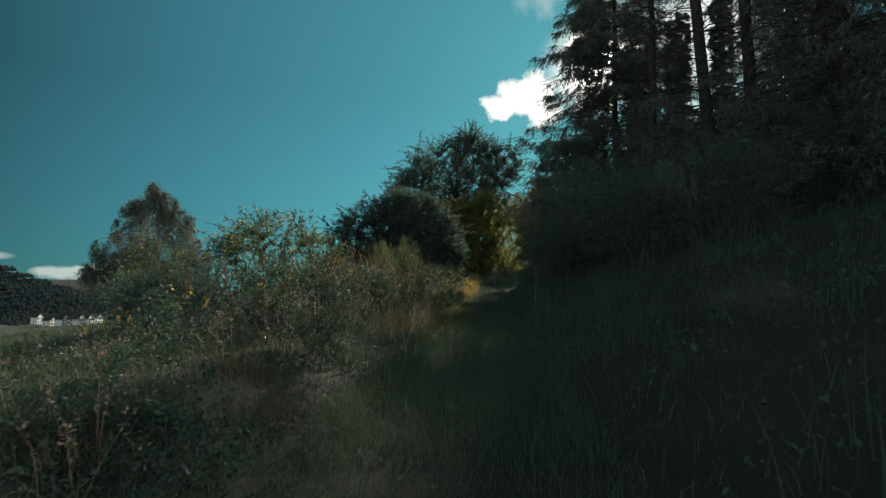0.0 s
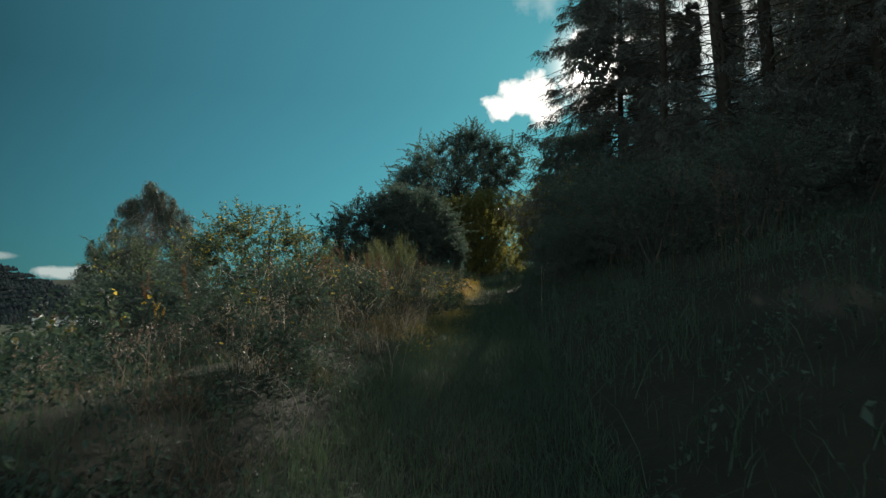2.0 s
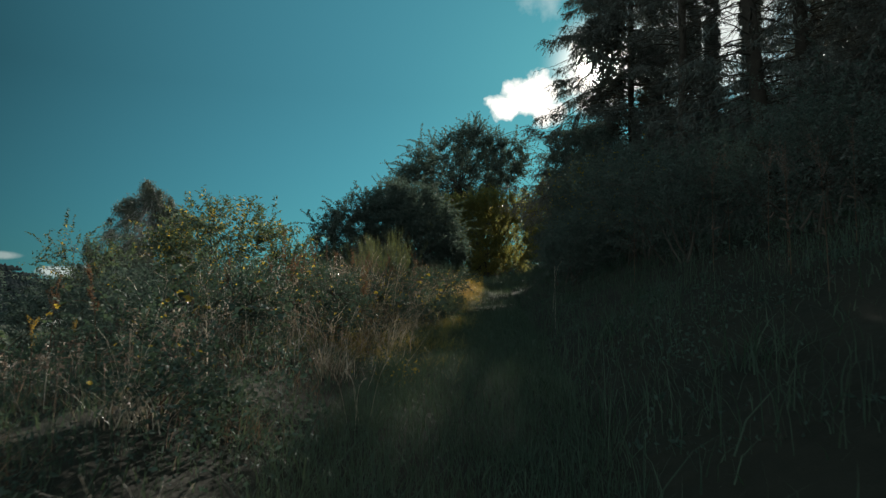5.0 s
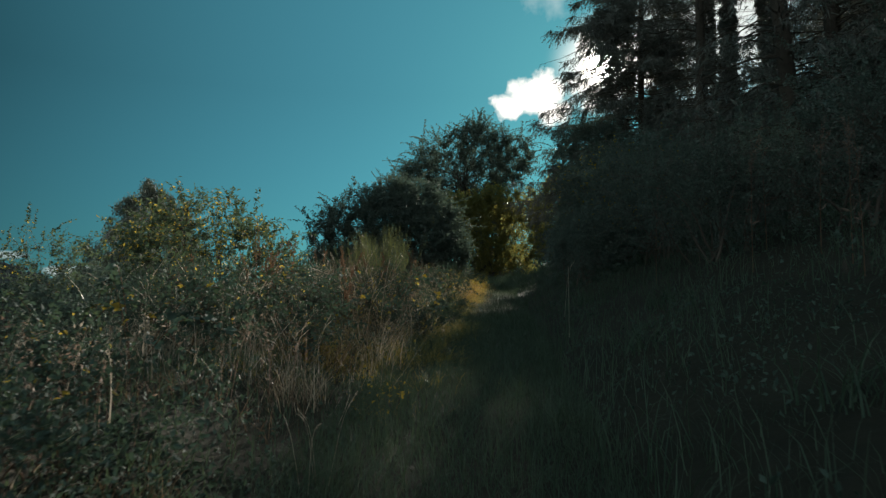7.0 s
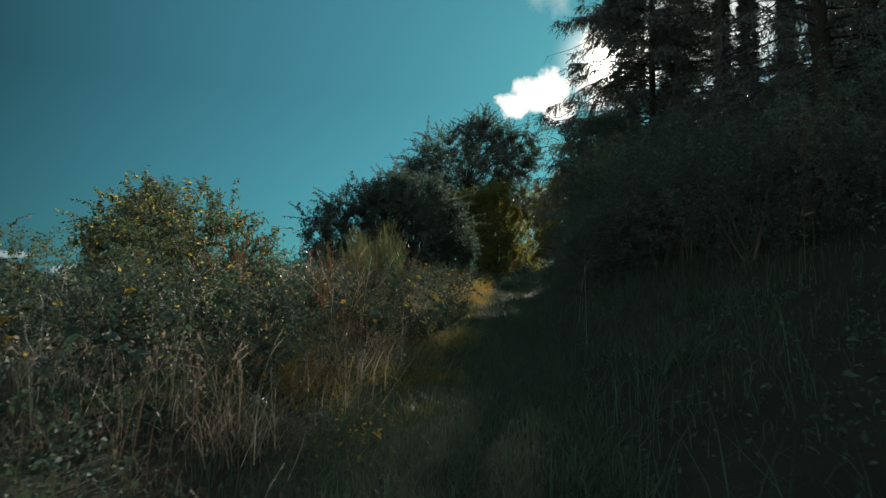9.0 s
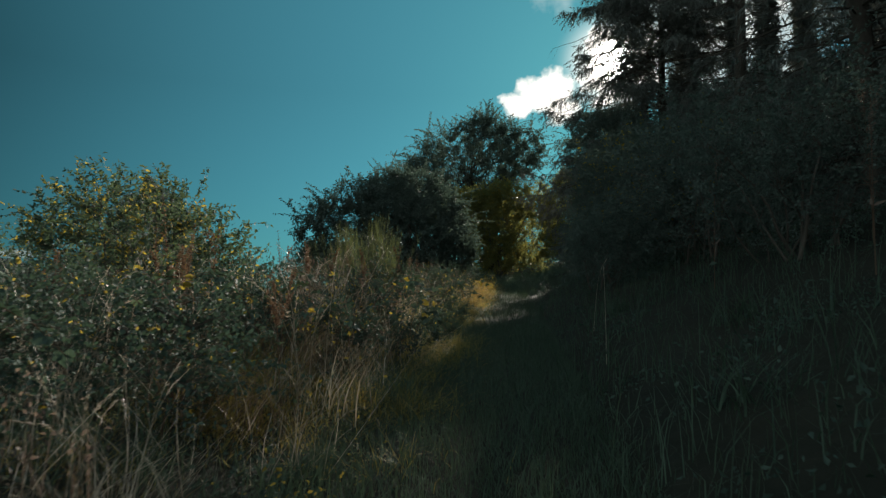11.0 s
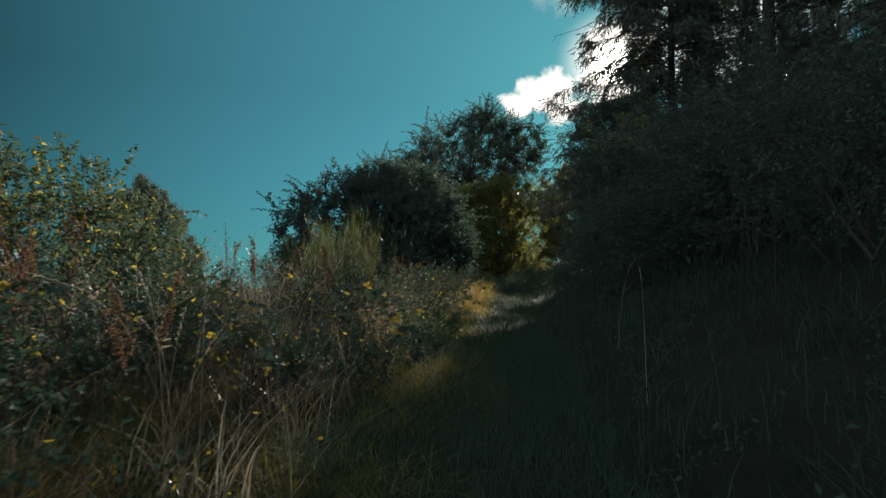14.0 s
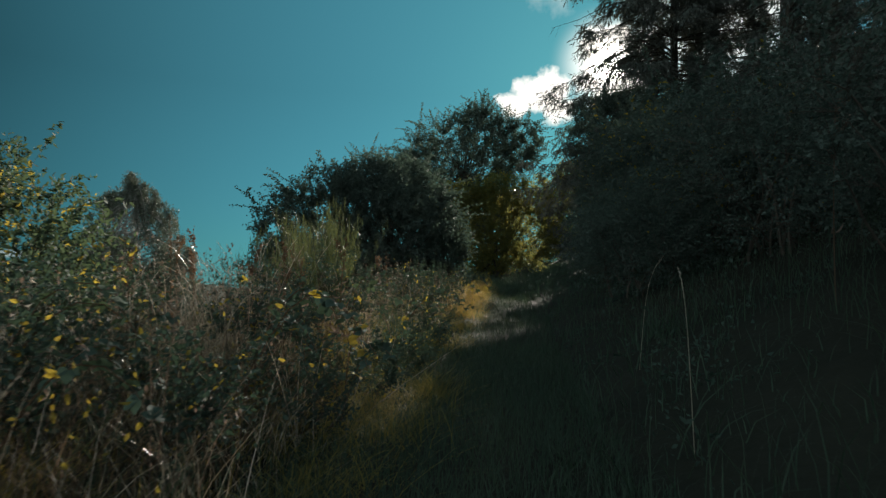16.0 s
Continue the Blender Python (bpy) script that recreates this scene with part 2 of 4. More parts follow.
def blades(at, height, width, lean, bend, segments=3):
    """Tapering, bending grass blades: points and quads."""
    n = len(at)
    s = np.linspace(0, 1, segments + 1)
    turn = rng.uniform(0, 2 * np.pi, n)
    way = np.stack([np.cos(turn), np.sin(turn), np.zeros(n)], 1)
    across = np.stack([-np.sin(turn + rng.normal(0, 0.5, n)), np.cos(turn + rng.normal(0, 0.5, n)), np.zeros(n)], 1)
    h, w = np.reshape(height, (-1, 1, 1)) * np.ones((n, 1, 1)), np.reshape(width, (-1, 1, 1)) * np.ones((n, 1, 1))
    le, be = np.reshape(lean, (-1, 1, 1)) * np.ones((n, 1, 1)), np.reshape(bend, (-1, 1, 1)) * np.ones((n, 1, 1))
    t = s[None, :, None]
    mid = at[:, None] + way[:, None] * h * (le * t + be * t ** 2.2) + np.array([0, 0, 1.0]) * h * (t - 0.45 * be * t ** 2.5)
    half = across[:, None] * w * 0.5 * (1 - 0.92 * t ** 1.5)
    points = np.stack([mid - half, mid + half], axis=2).reshape(-1, 3)
    k = (segments + 1) * 2
    quad = np.stack([np.array([0, 1, 3, 2]) + 2 * i for i in range(segments)])
    tip = mid[:, -1]
    return points, (np.arange(n)[:, None, None] * k + quad[None]).reshape(-1, 4), tip, unit(mid[:, -1] - mid[:, -2])


def joined(pieces):
    points, faces, start = [], [], 0
    for p, f in pieces:
        points.append(p)
        faces.append(f + start)
        start += len(p)
    return np.concatenate(points), np.concatenate(faces)


# ---- ground ----
def smooth01(v):
    v = np.clip(v, 0, 1)
    return v * v * (3 - 2 * v)


def height(x, y):
    """The lie of the land: a path that climbs gently, a bank on one side, a slope to a valley on the other."""
    x, y = np.asarray(x, float), np.asarray(y, float)
    z = CLIMB * np.minimum(np.maximum(y, -20), 60) - 0.02 * np.maximum(y - 60, 0) * (y < 160) - 2.0 * (y >= 160)
    bend = 0.0016 * np.maximum(y - 18, 0) ** 2 * (y < 45) + (y >= 45) * 1.2
    u = x - bend
    z = z + 0.40 * np.clip(u - 0.6, 0, 3.6) + 0.2 * np.clip(u - 4.2, 0, 30)
    z = z + 0.22 * smooth01((-u - 0.9) / 1.0) - 0.16 * np.clip(-u - 2.6, 0, 6) - 0.13 * np.clip(-u - 8.6, 0, 90) - 0.057 * np.clip(-u - 98.6, 0, 200)
    z = z + 0.05 * np.sin(u * 2.1 + 0.7 * y) * np.sin(0.9 * y - u) * (np.abs(u) > 0.6)
    return z


def build_ground():
    xs = np.concatenate([-np.geomspace(3000, 12, 34), np.linspace(-11.6, 12, 100), np.geomspace(12.5, 3000, 34)])
    ys = np.concatenate([-np.geomspace(600, 6, 20), np.linspace(-5.5, 40, 150), np.geomspace(41, 4000, 44)])
    gx, gy = np.meshgrid(xs, ys)
    points = np.stack([gx, gy, height(gx, gy)], 2).reshape(-1, 3)
    nx, ny = len(xs), len(ys)
    i, j = np.meshgrid(np.arange(nx - 1), np.arange(ny - 1))
    a = (j * nx + i).ravel()
    me = np_mesh("ground", points, np.stack([a, a + 1, a + nx + 1, a + nx], 1), SOIL, True)
    me.materials.append(SHADED_FIELD)
    mid = (points.reshape(ny, nx, 3)[:-1, :-1, :2]).reshape(-1, 2)
    me.polygons.foreach_set("material_index", ((mid[:, 0] < -14) | (mid[:, 1] > 60) | (mid[:, 0] > 60)).astype(np.int32))
    return tagged(new("ground", me), "dark earthy ground under grass, climbing gently", "ground", kind="structure")


build_ground()


def scatter(n, x0, x1, y0, y1):
    x, y = rng.uniform(x0, x1, n), rng.uniform(y0, y1, n)
    return np.stack([x, y, height(x, y) - 0.01], 1)


# ---- trees and shrubs ----
def woody(name, place, lobes, limbs, twigs, per_twig, leaf, leaf_mat, bark, label, category, spray=0.35, droop=0.0, stem=0.05,
          second=None, share=0.0, wide=0.55, group="", stems_from=0.25, hang=0.0, trunk_top=None, upward=0.3, plain=True, shoots=0, shoot=0.6, shoot_rise=0.5):
    """A shrub or broad-leaved tree: limbs from its base into rounded lobes (x, y, z, rx, ry, rz), twigs from the limbs, leaves along them."""
    root = thing(name, place, label, category, group)
    lobes = np.array(lobes, float)
    weight = lobes[:, 3] * lobes[:, 4] * lobes[:, 5]
    weight = weight ** 0.8 / (weight ** 0.8).sum()

    def inside(n, lo, hi):
        k = rng.choice(len(lobes), n, p=weight)
        d = unit(rng.normal(size=(n, 3)))
        r = rng.uniform(lo, hi, (n, 1)) ** 0.6
        p = lobes[k, :3] + d * r * lobes[k, 3:]
        p[:, 2] = np.maximum(p[:, 2], 0.1)
        return p

    ends = inside(limbs, 0.1, 0.75)
    base = np.stack([rng.normal(0, stems_from, limbs), rng.normal(0, stems_from, limbs), np.full(limbs, -0.05)], 1)
    if trunk_top is not None:
        base = np.array([[0, 0, trunk_top]]) * rng.uniform(0.3, 1.0, (limbs, 1))
    k = 7
    s = np.linspace(0, 1, k)[None, :, None]
    gap = np.linalg.norm(ends - base, axis=1, keepdims=True)
    knee = base * 0.5 + ends * 0.5 + np.array([0, 0, 0.18]) * gap + rng.normal(0, 0.06, (limbs, 3)) * gap
    lines = base[:, None] * (1 - s) ** 2 + knee[:, None] * 2 * s * (1 - s) + ends[:, None] * s ** 2
    lines[:, 1:-1] += rng.normal(0, 0.012, (limbs, k - 2, 3)) * gap[:, :, None]
    radii = stem * rng.uniform(0.5, 1.0, (limbs, 1)) * (1 - 0.85 * s[0, :, 0])[None]
    for i in range(limbs):
        part("limb", np_mesh("limb", *polyline_tubes(lines[i:i + 1], radii[i:i + 1], 5), bark, True), root)
    if trunk_top is not None:
        levels = np.linspace(0, trunk_top, 8)
        bole = np.stack([0.05 * np.sin(levels), 0.04 * np.cos(levels * 1.3), levels - 0.1], 1)[None]
        part("trunk", np_mesh("trunk", *polyline_tubes(bole, (stem * 2.2 * (1 - 0.7 * levels / trunk_top))[None], 9), bark, True), root)
    knots = lines[:, 2:].reshape(-1, 3)
    tips = inside(twigs, 0.25, 1.0)
    out = unit(tips - lobes[:, :3].mean(0))
    tips += out * np.minimum(rng.exponential(spray * 0.3, (twigs, 1)), spray) + np.array([0, 0, 1.0]) * np.minimum(rng.exponential(spray * upward, (twigs, 1)), spray)
    near = np.empty(twigs, int)
    for c in range(0, twigs, 800):
        near[c:c + 800] = np.linalg.norm(tips[c:c + 800, None] - knots[None] - np.array([0, 0, 2 * leaf]), axis=2).argmin(1)
    start = knots[near]
    length = np.linalg.norm(tips - start, axis=1, keepdims=True)
    mid = (start + tips) / 2 + np.array([0, 0, 0.12]) * length + rng.normal(0, 0.07, (twigs, 3)) * length
    q = np.linspace(0, 1, 4)[None, :, None]
    tw = start[:, None] * (1 - q) ** 2 + mid[:, None] * 2 * q * (1 - q) + tips[:, None] * q ** 2
    if droop:
        tw[:, :, 2] -= droop * (q[..., 0] ** 2) * rng.uniform(0.5, 1.5, (twigs, 1))
    tr = np.clip(stem * 0.13, 0.0025, 0.02) * np.array([1, 0.75, 0.5, 0.2])[None] * np.ones((twigs, 1))
    step = 5 if plain else 1
    twigwork = [polyline_tubes(tw[::step], tr[::step], 3)]
    m = twigs * per_twig
    share_of = np.clip(length[:, 0], 0.02, 1.2 * leaf * per_twig) ** 1.2
    which = rng.choice(twigs, m, p=share_of / share_of.sum())
    u = rng.uniform(0.0, 1.0, m) ** 0.8
    reach = np.clip(0.85 * leaf * per_twig / np.maximum(length[which, 0], 0.05), 0.1, 1.0)
    u = 1 - (1 - u) * reach
    seg = np.minimum((u * 3).astype(int), 2)
    f = (u * 3 - seg)[:, None]
    at = tw[which, seg] * (1 - f) + tw[which, seg + 1] * f
    ahead = unit(tw[which, seg + 1] - tw[which, seg])
    at = at + rng.normal(0, leaf * 0.35, (m, 3))
    if hang:
        at[:, 2] -= np.minimum(rng.exponential(hang, m), 3 * hang)
    way = ahead * 0.5 + rng.normal(0, 0.75, (m, 3)) + np.array([0, 0, -0.25 - hang])
    size = leaf * rng.uniform(0.6, 1.2, m)
    if shoots:
        # long young shoots that stand out of the crown, leaves in two ranks along each
        centre = lobes[:, :3].mean(0)
        away = np.linalg.norm((tips - centre) / np.array([1, 1, 0.8]), axis=1) * (0.6 + 0.8 * (tips[:, 2] > np.median(tips[:, 2])))
        outer = np.argsort(-away)[:max(shoots, twigs // 4)]
        at0 = tips[rng.choice(outer, shoots)]
        lead = unit(unit(at0 - centre) * rng.uniform(0.4, 1.0, (shoots, 1)) + np.array([0, 0, shoot_rise]) + rng.normal(0, 0.45, (shoots, 3)))
        span = shoot * rng.uniform(0.35, 1.0, (shoots, 1)) ** 1.3
        g = np.linspace(0, 1, 5)[None, :, None]
        sway = unit(np.cross(lead, rng.normal(size=(shoots, 3))))
        stems = at0[:, None] - lead[:, None] * 0.2 * span[:, None] + lead[:, None] * (span[:, None] * g * 1.2) + sway[:, None] * span[:, None] * 0.3 * g ** 2 - np.array([0, 0, 0.3]) * span[:, None] * g ** 2
        twigwork.append(polyline_tubes(stems, tr[0, 0] * np.array([1.0, 0.8, 0.6, 0.4, 0.2])[None] * np.ones((shoots, 1)), 3))
        count = np.maximum((span[:, 0] / (leaf * 0.26)).astype(int), 4)
        w = np.repeat(np.arange(shoots), count)
        rank = np.concatenate([np.arange(c) for c in count])
        v = np.clip((rank + 0.6) / np.repeat(count, count), 0, 0.999)
        sg = (v * 4).astype(int)
        fr = (v * 4 - sg)[:, None]
        spot = stems[w, sg] * (1 - fr) + stems[w, sg + 1] * fr
        run = unit(stems[w, sg + 1] - stems[w, sg])
        flat = unit(np.cross(run, np.array([0, 0, 1.0])) + 1e-6)
        at = np.concatenate([at, spot])
        way = np.concatenate([way, run * 0.5 + flat * np.where(rank % 2 == 0, 0.9, -0.9)[:, None] + rng.normal(0, 0.5, (len(w), 3)) - np.array([0, 0, 0.2])])
        size = np.concatenate([size, leaf * rng.uniform(0.8, 1.3, len(w)) * (1.1 - 0.35 * v)])
        which = np.concatenate([which, rng.integers(0, twigs, shoots)[w]])
        m = len(at)
    part("twigwork", np_mesh("twigwork", *joined(twigwork), TWIG), root, kind="stuff")
    other = rng.uniform(size=m) < share * 4.2 * (rng.uniform(size=twigs) ** 4)[which]
    if second is None:
        other[:] = False
    part("foliage", np_mesh("foliage", *leaves(at[~other], way[~other], size[~other], wide, plain=plain), leaf_mat), root)
    if other.any():
        part("yellow_foliage", np_mesh("yellow_foliage", *leaves(at[other], way[other], size[other], wide, plain=plain), second), root, "leaves turned yellow")
    return root


def on_ground(x, y):
    return (x, y, float(height(x, y)))


def spruce_kind(tall, reach, seed, bare, ragged=0.0, skirt=0.0, floor=0.85, per=30, taper=0.7, crown=0.4, gaps=1.5, foot=0.5, thin_from=7.2, gap=None, ends=(0.5, 1.12), whorl=(0.33, 7), girth=0.0068, twig=1.0, live=(0.2, 0.7)):
    """The parts of one spruce, base at the origin: (name, mesh, kind)."""
    g = np.random.default_rng(seed)
    levels = np.linspace(0, tall, 26)
    line = np.stack([0.06 * np.sin(levels * 0.4 + seed), 0.06 * np.cos(levels * 0.31 + seed), levels - 0.2], 1)[None]
    thick = girth * tall * (1 - levels / tall) ** 0.8 + 0.012
    thick[0] *= 1.5
    made = [("trunk", np_mesh("trunk", *polyline_tubes(line, thick[None], 10), BARK, True), "")]
    z = np.repeat(np.concatenate([np.arange(foot, 10, whorl[0]), np.arange(10, tall - 0.4, 1.4 * whorl[0])]), whorl[1])
    n = len(z)
    z = z + g.normal(0, 0.1, n)
    a = g.uniform(0, 2 * np.pi, n)
    t = np.clip(z / tall, 0, 1)
    long = reach * (1 - t) ** taper * g.uniform(*ends, n) + 0.25
    if ragged:
        odd = g.uniform(size=n) < ragged
        long[odd] *= g.uniform(1.1, 1.45, odd.sum())
    low = (z < bare) & (z > skirt)
    long[low] *= g.uniform(0.4, 0.95, low.sum())
    out = np.stack([np.cos(a), np.sin(a), np.zeros(n)], 1)
    k = 6
    s = np.linspace(0, 1, k)
    sag = (0.42 - 0.36 * t) * g.uniform(0.6, 1.4, n)
    rise = 0.12 + 0.4 * t
    base = np.stack([np.interp(z, levels, line[0, :, 0]), np.interp(z, levels, line[0, :, 1]), z], 1)
    bz = long[:, None] * (rise[:, None] * s - (sag + rise)[:, None] * s ** 1.7 + 0.6 * sag[:, None] * s ** 4)
    wob = g.normal(0, 0.045, (n, k, 3)) * s[None, :, None] * long[:, None, None]
    lines = base[:, None] + out[:, None] * (long[:, None] * s)[..., None] + wob
    lines[..., 2] += bz
    radius = (0.008 + 0.006 * long)[:, None] * (1 - 0.8 * s)[None]
    own = np.zeros(n, bool)
    own[np.nonzero((z > 2.0) & (z < 9.0))[0][::4]] = True
    for i in np.nonzero(own)[0]:
        made.append(("branch", np_mesh("branch", *polyline_tubes(lines[i:i + 1], radius[i:i + 1], 5), BARK, True), ""))
    made.append(("branchwork", np_mesh("branchwork", *polyline_tubes(lines[~own], radius[~own], 3), BARK, True), "stuff"))
    m = n * per
    w = np.repeat(np.arange(n), per)
    u = g.uniform(0.1, 1.0, m) ** 0.8
    seg = np.minimum((u * (k - 1)).astype(int), k - 2)
    f = (u * (k - 1) - seg)[:, None]
    at = lines[w, seg] * (1 - f) + lines[w, seg + 1] * f
    ahead = unit(lines[w, seg + 1] - lines[w, seg])
    sign = np.where(g.uniform(size=m) < 0.5, -1.0, 1.0)[:, None]
    across = unit(np.cross(ahead, [0, 0, 1.0])) * sign
    way = unit(ahead * 0.5 + across * g.uniform(0.1, 1.0, (m, 1)) + np.array([0, 0, -1.0]) * g.uniform(0.0, 1.1, (m, 1)) + g.normal(0, 0.15, (m, 3)))
    size = twig * g.uniform(0.18, 0.55, m) * (0.35 + 0.65 * np.minimum(long[w] / 1.6, 1)) * (1.15 - 0.4 * u)
    tip = at + way * size[:, None] + np.array([0, 0, -0.2]) * size[:, None]
    alive = np.where(low, g.uniform(*live, n), g.uniform(0.75, 1.0, n))
    alive = np.where(g.uniform(size=n) < np.where(low, np.clip((bare - z) / 3, 0, 1), 0) * 0.75, 0.0, alive)
    alive = np.where((g.uniform(size=n) < 0.05) & (long > 1.5), 0.03, alive)
    patch = np.array([noise.noise(Vector(p) * 0.9 + Vector((seed, 0, 0))) for p in lines[:, 4]])
    alive = alive * np.clip(floor - (floor - crown) * smooth01((z - thin_from) / 2.6) + gaps * patch, 0.1, 1.0)
    if gap is not None:
        lost = (z > gap[0]) & (z < gap[1]) & (np.abs((a - gap[2] + np.pi) % (2 * np.pi) - np.pi) < gap[3])
        alive[lost] = 0.02
    draw = g.uniform(size=m)
    keep = draw < alive[w]
    dead = ~keep & (draw > 0.62) & ((alive[w] < 0.2) | (draw > 0.9))
    made.append(("dead_twigwork", np_mesh("dead_twigwork", *tubes(at[dead][::2], tip[dead][::2], np.full(dead.sum(), 0.005)[::2], np.full(dead.sum(), 0.0018)[::2], 3), TWIG), "stuff"))
    at, tip, way = at[keep], tip[keep], unit(tip[keep] - at[keep])
    c = 9
    r = len(at)
    v = np.tile(np.linspace(0.04, 0.95, c), r)
    v = v + g.uniform(-0.05, 0.05, len(v))
    p = np.repeat(at, c, 0) * (1 - v[:, None]) + np.repeat(tip, c, 0) * v[:, None]
    along = np.repeat(way, c, 0)
    sideways = unit(np.cross(along, unit(g.normal(size=(r * c, 3)))))
    length = g.uniform(0.08, 0.17, (r * c, 1)) * twig ** 0.6
    end = p + unit(along * 1.0 + sideways * 0.8 + np.array([0, 0, -0.3])) * length
    blade = np.cross(unit(end - p), unit(g.normal(size=(r * c, 3)))) * (0.014 if twig < 1.2 else 0.023)
    points = np.stack([p - blade, p + blade, end], 1).reshape(-1, 3)
    made.append(("needles", np_mesh("needles", points, np.arange(len(points)).reshape(-1, 3), NEEDLE), "stuff"))
    return made


def build_spruces():
    kinds = [spruce_kind(24.0, 5.5, 3, 0.4, 0.16, 0.0, 1.7, 120, 1.0, 0.78, 0.6, 0.3, 6.6, (6.3, 7.5, radians(180), radians(88)), (0.62, 1.06), (0.42, 11), twig=1.6),
             spruce_kind(15.0, 3.0, 8, 0.8), spruce_kind(18.0, 3.0, 21, 10.5, 0.0, 3.6, 1.0, girth=0.0088, live=(0.0, 0.3)), spruce_kind(17.0, 3.4, 5, 0.4, 0.06, 0.0, 1.25, 36, 0.8, 1.2, 0.8),
             spruce_kind(5.6, 2.3, 31, 0.2, 0.1, 0.0, 1.5, 44, 0.7, 1.5, 0.4, 0.15, 20.0)]
    # across, along, kind, turn, lean, size
    stand = [(5.43, 15.3, 2, 20, 3, 1.0), (7.1, 17.0, 2, 80, 2, 1.1), (5.05, 19.6, 2, 140, -1, 0.85), (9.4, 18.2, 1, 200, 0, 1.0), (6.6, 32.0, 0, 0, 0, 1.0), (18.0, 38.0, 3, 205, 0, 1.3), (7.2, 13.0, 1, 33, 0, 0.9), (8.8, 16.8, 3, 250, 0, 0.95),
             (12.6, 27.5, 1, 15, 0, 1.15), (9.4, 14.0, 1, 66, 0, 1.0), (12.5, 19.0, 1, 111, 0, 1.2), (7.6, 8.2, 1, 222, 0, 1.0),
             (11.5, 10.0, 1, 270, 0, 1.1), (19.0, 33.0, 1, 330, 0, 1.2), (24.0, 46.0, 3, 95, 0, 1.3), (15.5, 22.0, 1, 45, 0, 1.3)]
    young = [(5.2, 25.2, 10, 0.5), (7.6, 24.2, 80, 0.85), (9.6, 26.0, 150, 0.95), (6.8, 28.4, 220, 0.68), (12.4, 24.0, 300, 1.05), (9.0, 30.5, 40, 1.05), (14.6, 28.0, 110, 1.15), (12.0, 31.5, 190, 1.15), (17.5, 27.0, 260, 1.25), (6.6, 21.6, 330, 0.62), (10.4, 21.4, 70, 0.9)]
    stand += [(x, y, 4, turn, 0, size) for x, y, turn, size in young]
    for x, y, k, turn, lean, size in stand:
        words = {2: "dark spruce with bare trunk and dead lower branches", 4: "young bushy dark spruce under the taller trees"}.get(k, "dark green spruce with drooping boughs in the stand")
        root = thing("spruce", on_ground(x, y), words, "tree", "spruces of the dark stand")
        root.matrix_basis = pose(*on_ground(x, y), 0, -lean, 0) @ pose(0, 0, 0, 0, 0, turn) @ Matrix.Scale(size, 4)
        for name, me, kind in kinds[k]:
            part(name, me, root, kind=kind)


build_spruces()

# shrubs and trees beside the way, nearest first
woody("leafy_shrub", on_ground(-4.1, 12.2), [(0, 0, 1.1, 1.0, 1.1, 0.8), (0.75, -0.2, 0.85, 0.75, 0.9, 0.62), (-0.75, 0.3, 1.15, 0.75, 0.8, 0.65)], 34, 1250, 11, 0.055,
      SALLOW_LEAF, TWIG, "wild shrub with green and yellow autumn leaves", "shrub", spray=0.32, stem=0.018, second=OCHRE_LEAF, share=0.14, plain=False, wide=0.42, shoots=80, shoot=0.42)
woody("leafy_shrub", on_ground(-6.8, 12.6), [(0, 0, 1.4, 0.8, 0.8, 0.55), (0.25, 0, 0.9, 0.8, 0.7, 0.55), (-0.3, 0.1, 1.15, 0.6, 0.6, 0.5)], 14, 330, 10, 0.042,
      SALLOW_LEAF, TWIG, "small airy sapling with sparse green leaves", "shrub", spray=0.3, stem=0.01, second=OCHRE_LEAF, share=0.06, stems_from=0.15, plain=False, shoots=16, shoot=0.45)
woody("leafy_shrub", on_ground(-8.6, 16.5), [(0, 0, 0.95, 1.8, 1.2, 0.75)], 18, 700, 11, 0.06,
      HAW_LEAF, TWIG, "low dark shrub on the slope to the valley", "shrub", spray=0.25, stem=0.016, stems_from=0.5)
for x, y, wide, tall in ((-5.7, 12.9, 1.2, 1.2), (-5.2, 10.2, 1.0, 0.9), (-7.6, 14.6, 1.6, 1.5)):
    woody("leafy_shrub", on_ground(x, y), [(0, 0, tall * 0.55, wide, wide * 0.8, tall * 0.45), (-wide * 0.5, 0.2, tall * 0.4, wide * 0.7, wide * 0.7, tall * 0.4)], 18, 620, 11, 0.042,
          HAW_LEAF, TWIG, "low dark shrub at the edge of the slope", "shrub", spray=0.25, stem=0.014, stems_from=0.4, group="low shrubs on the slope", shoots=40, shoot=0.5)
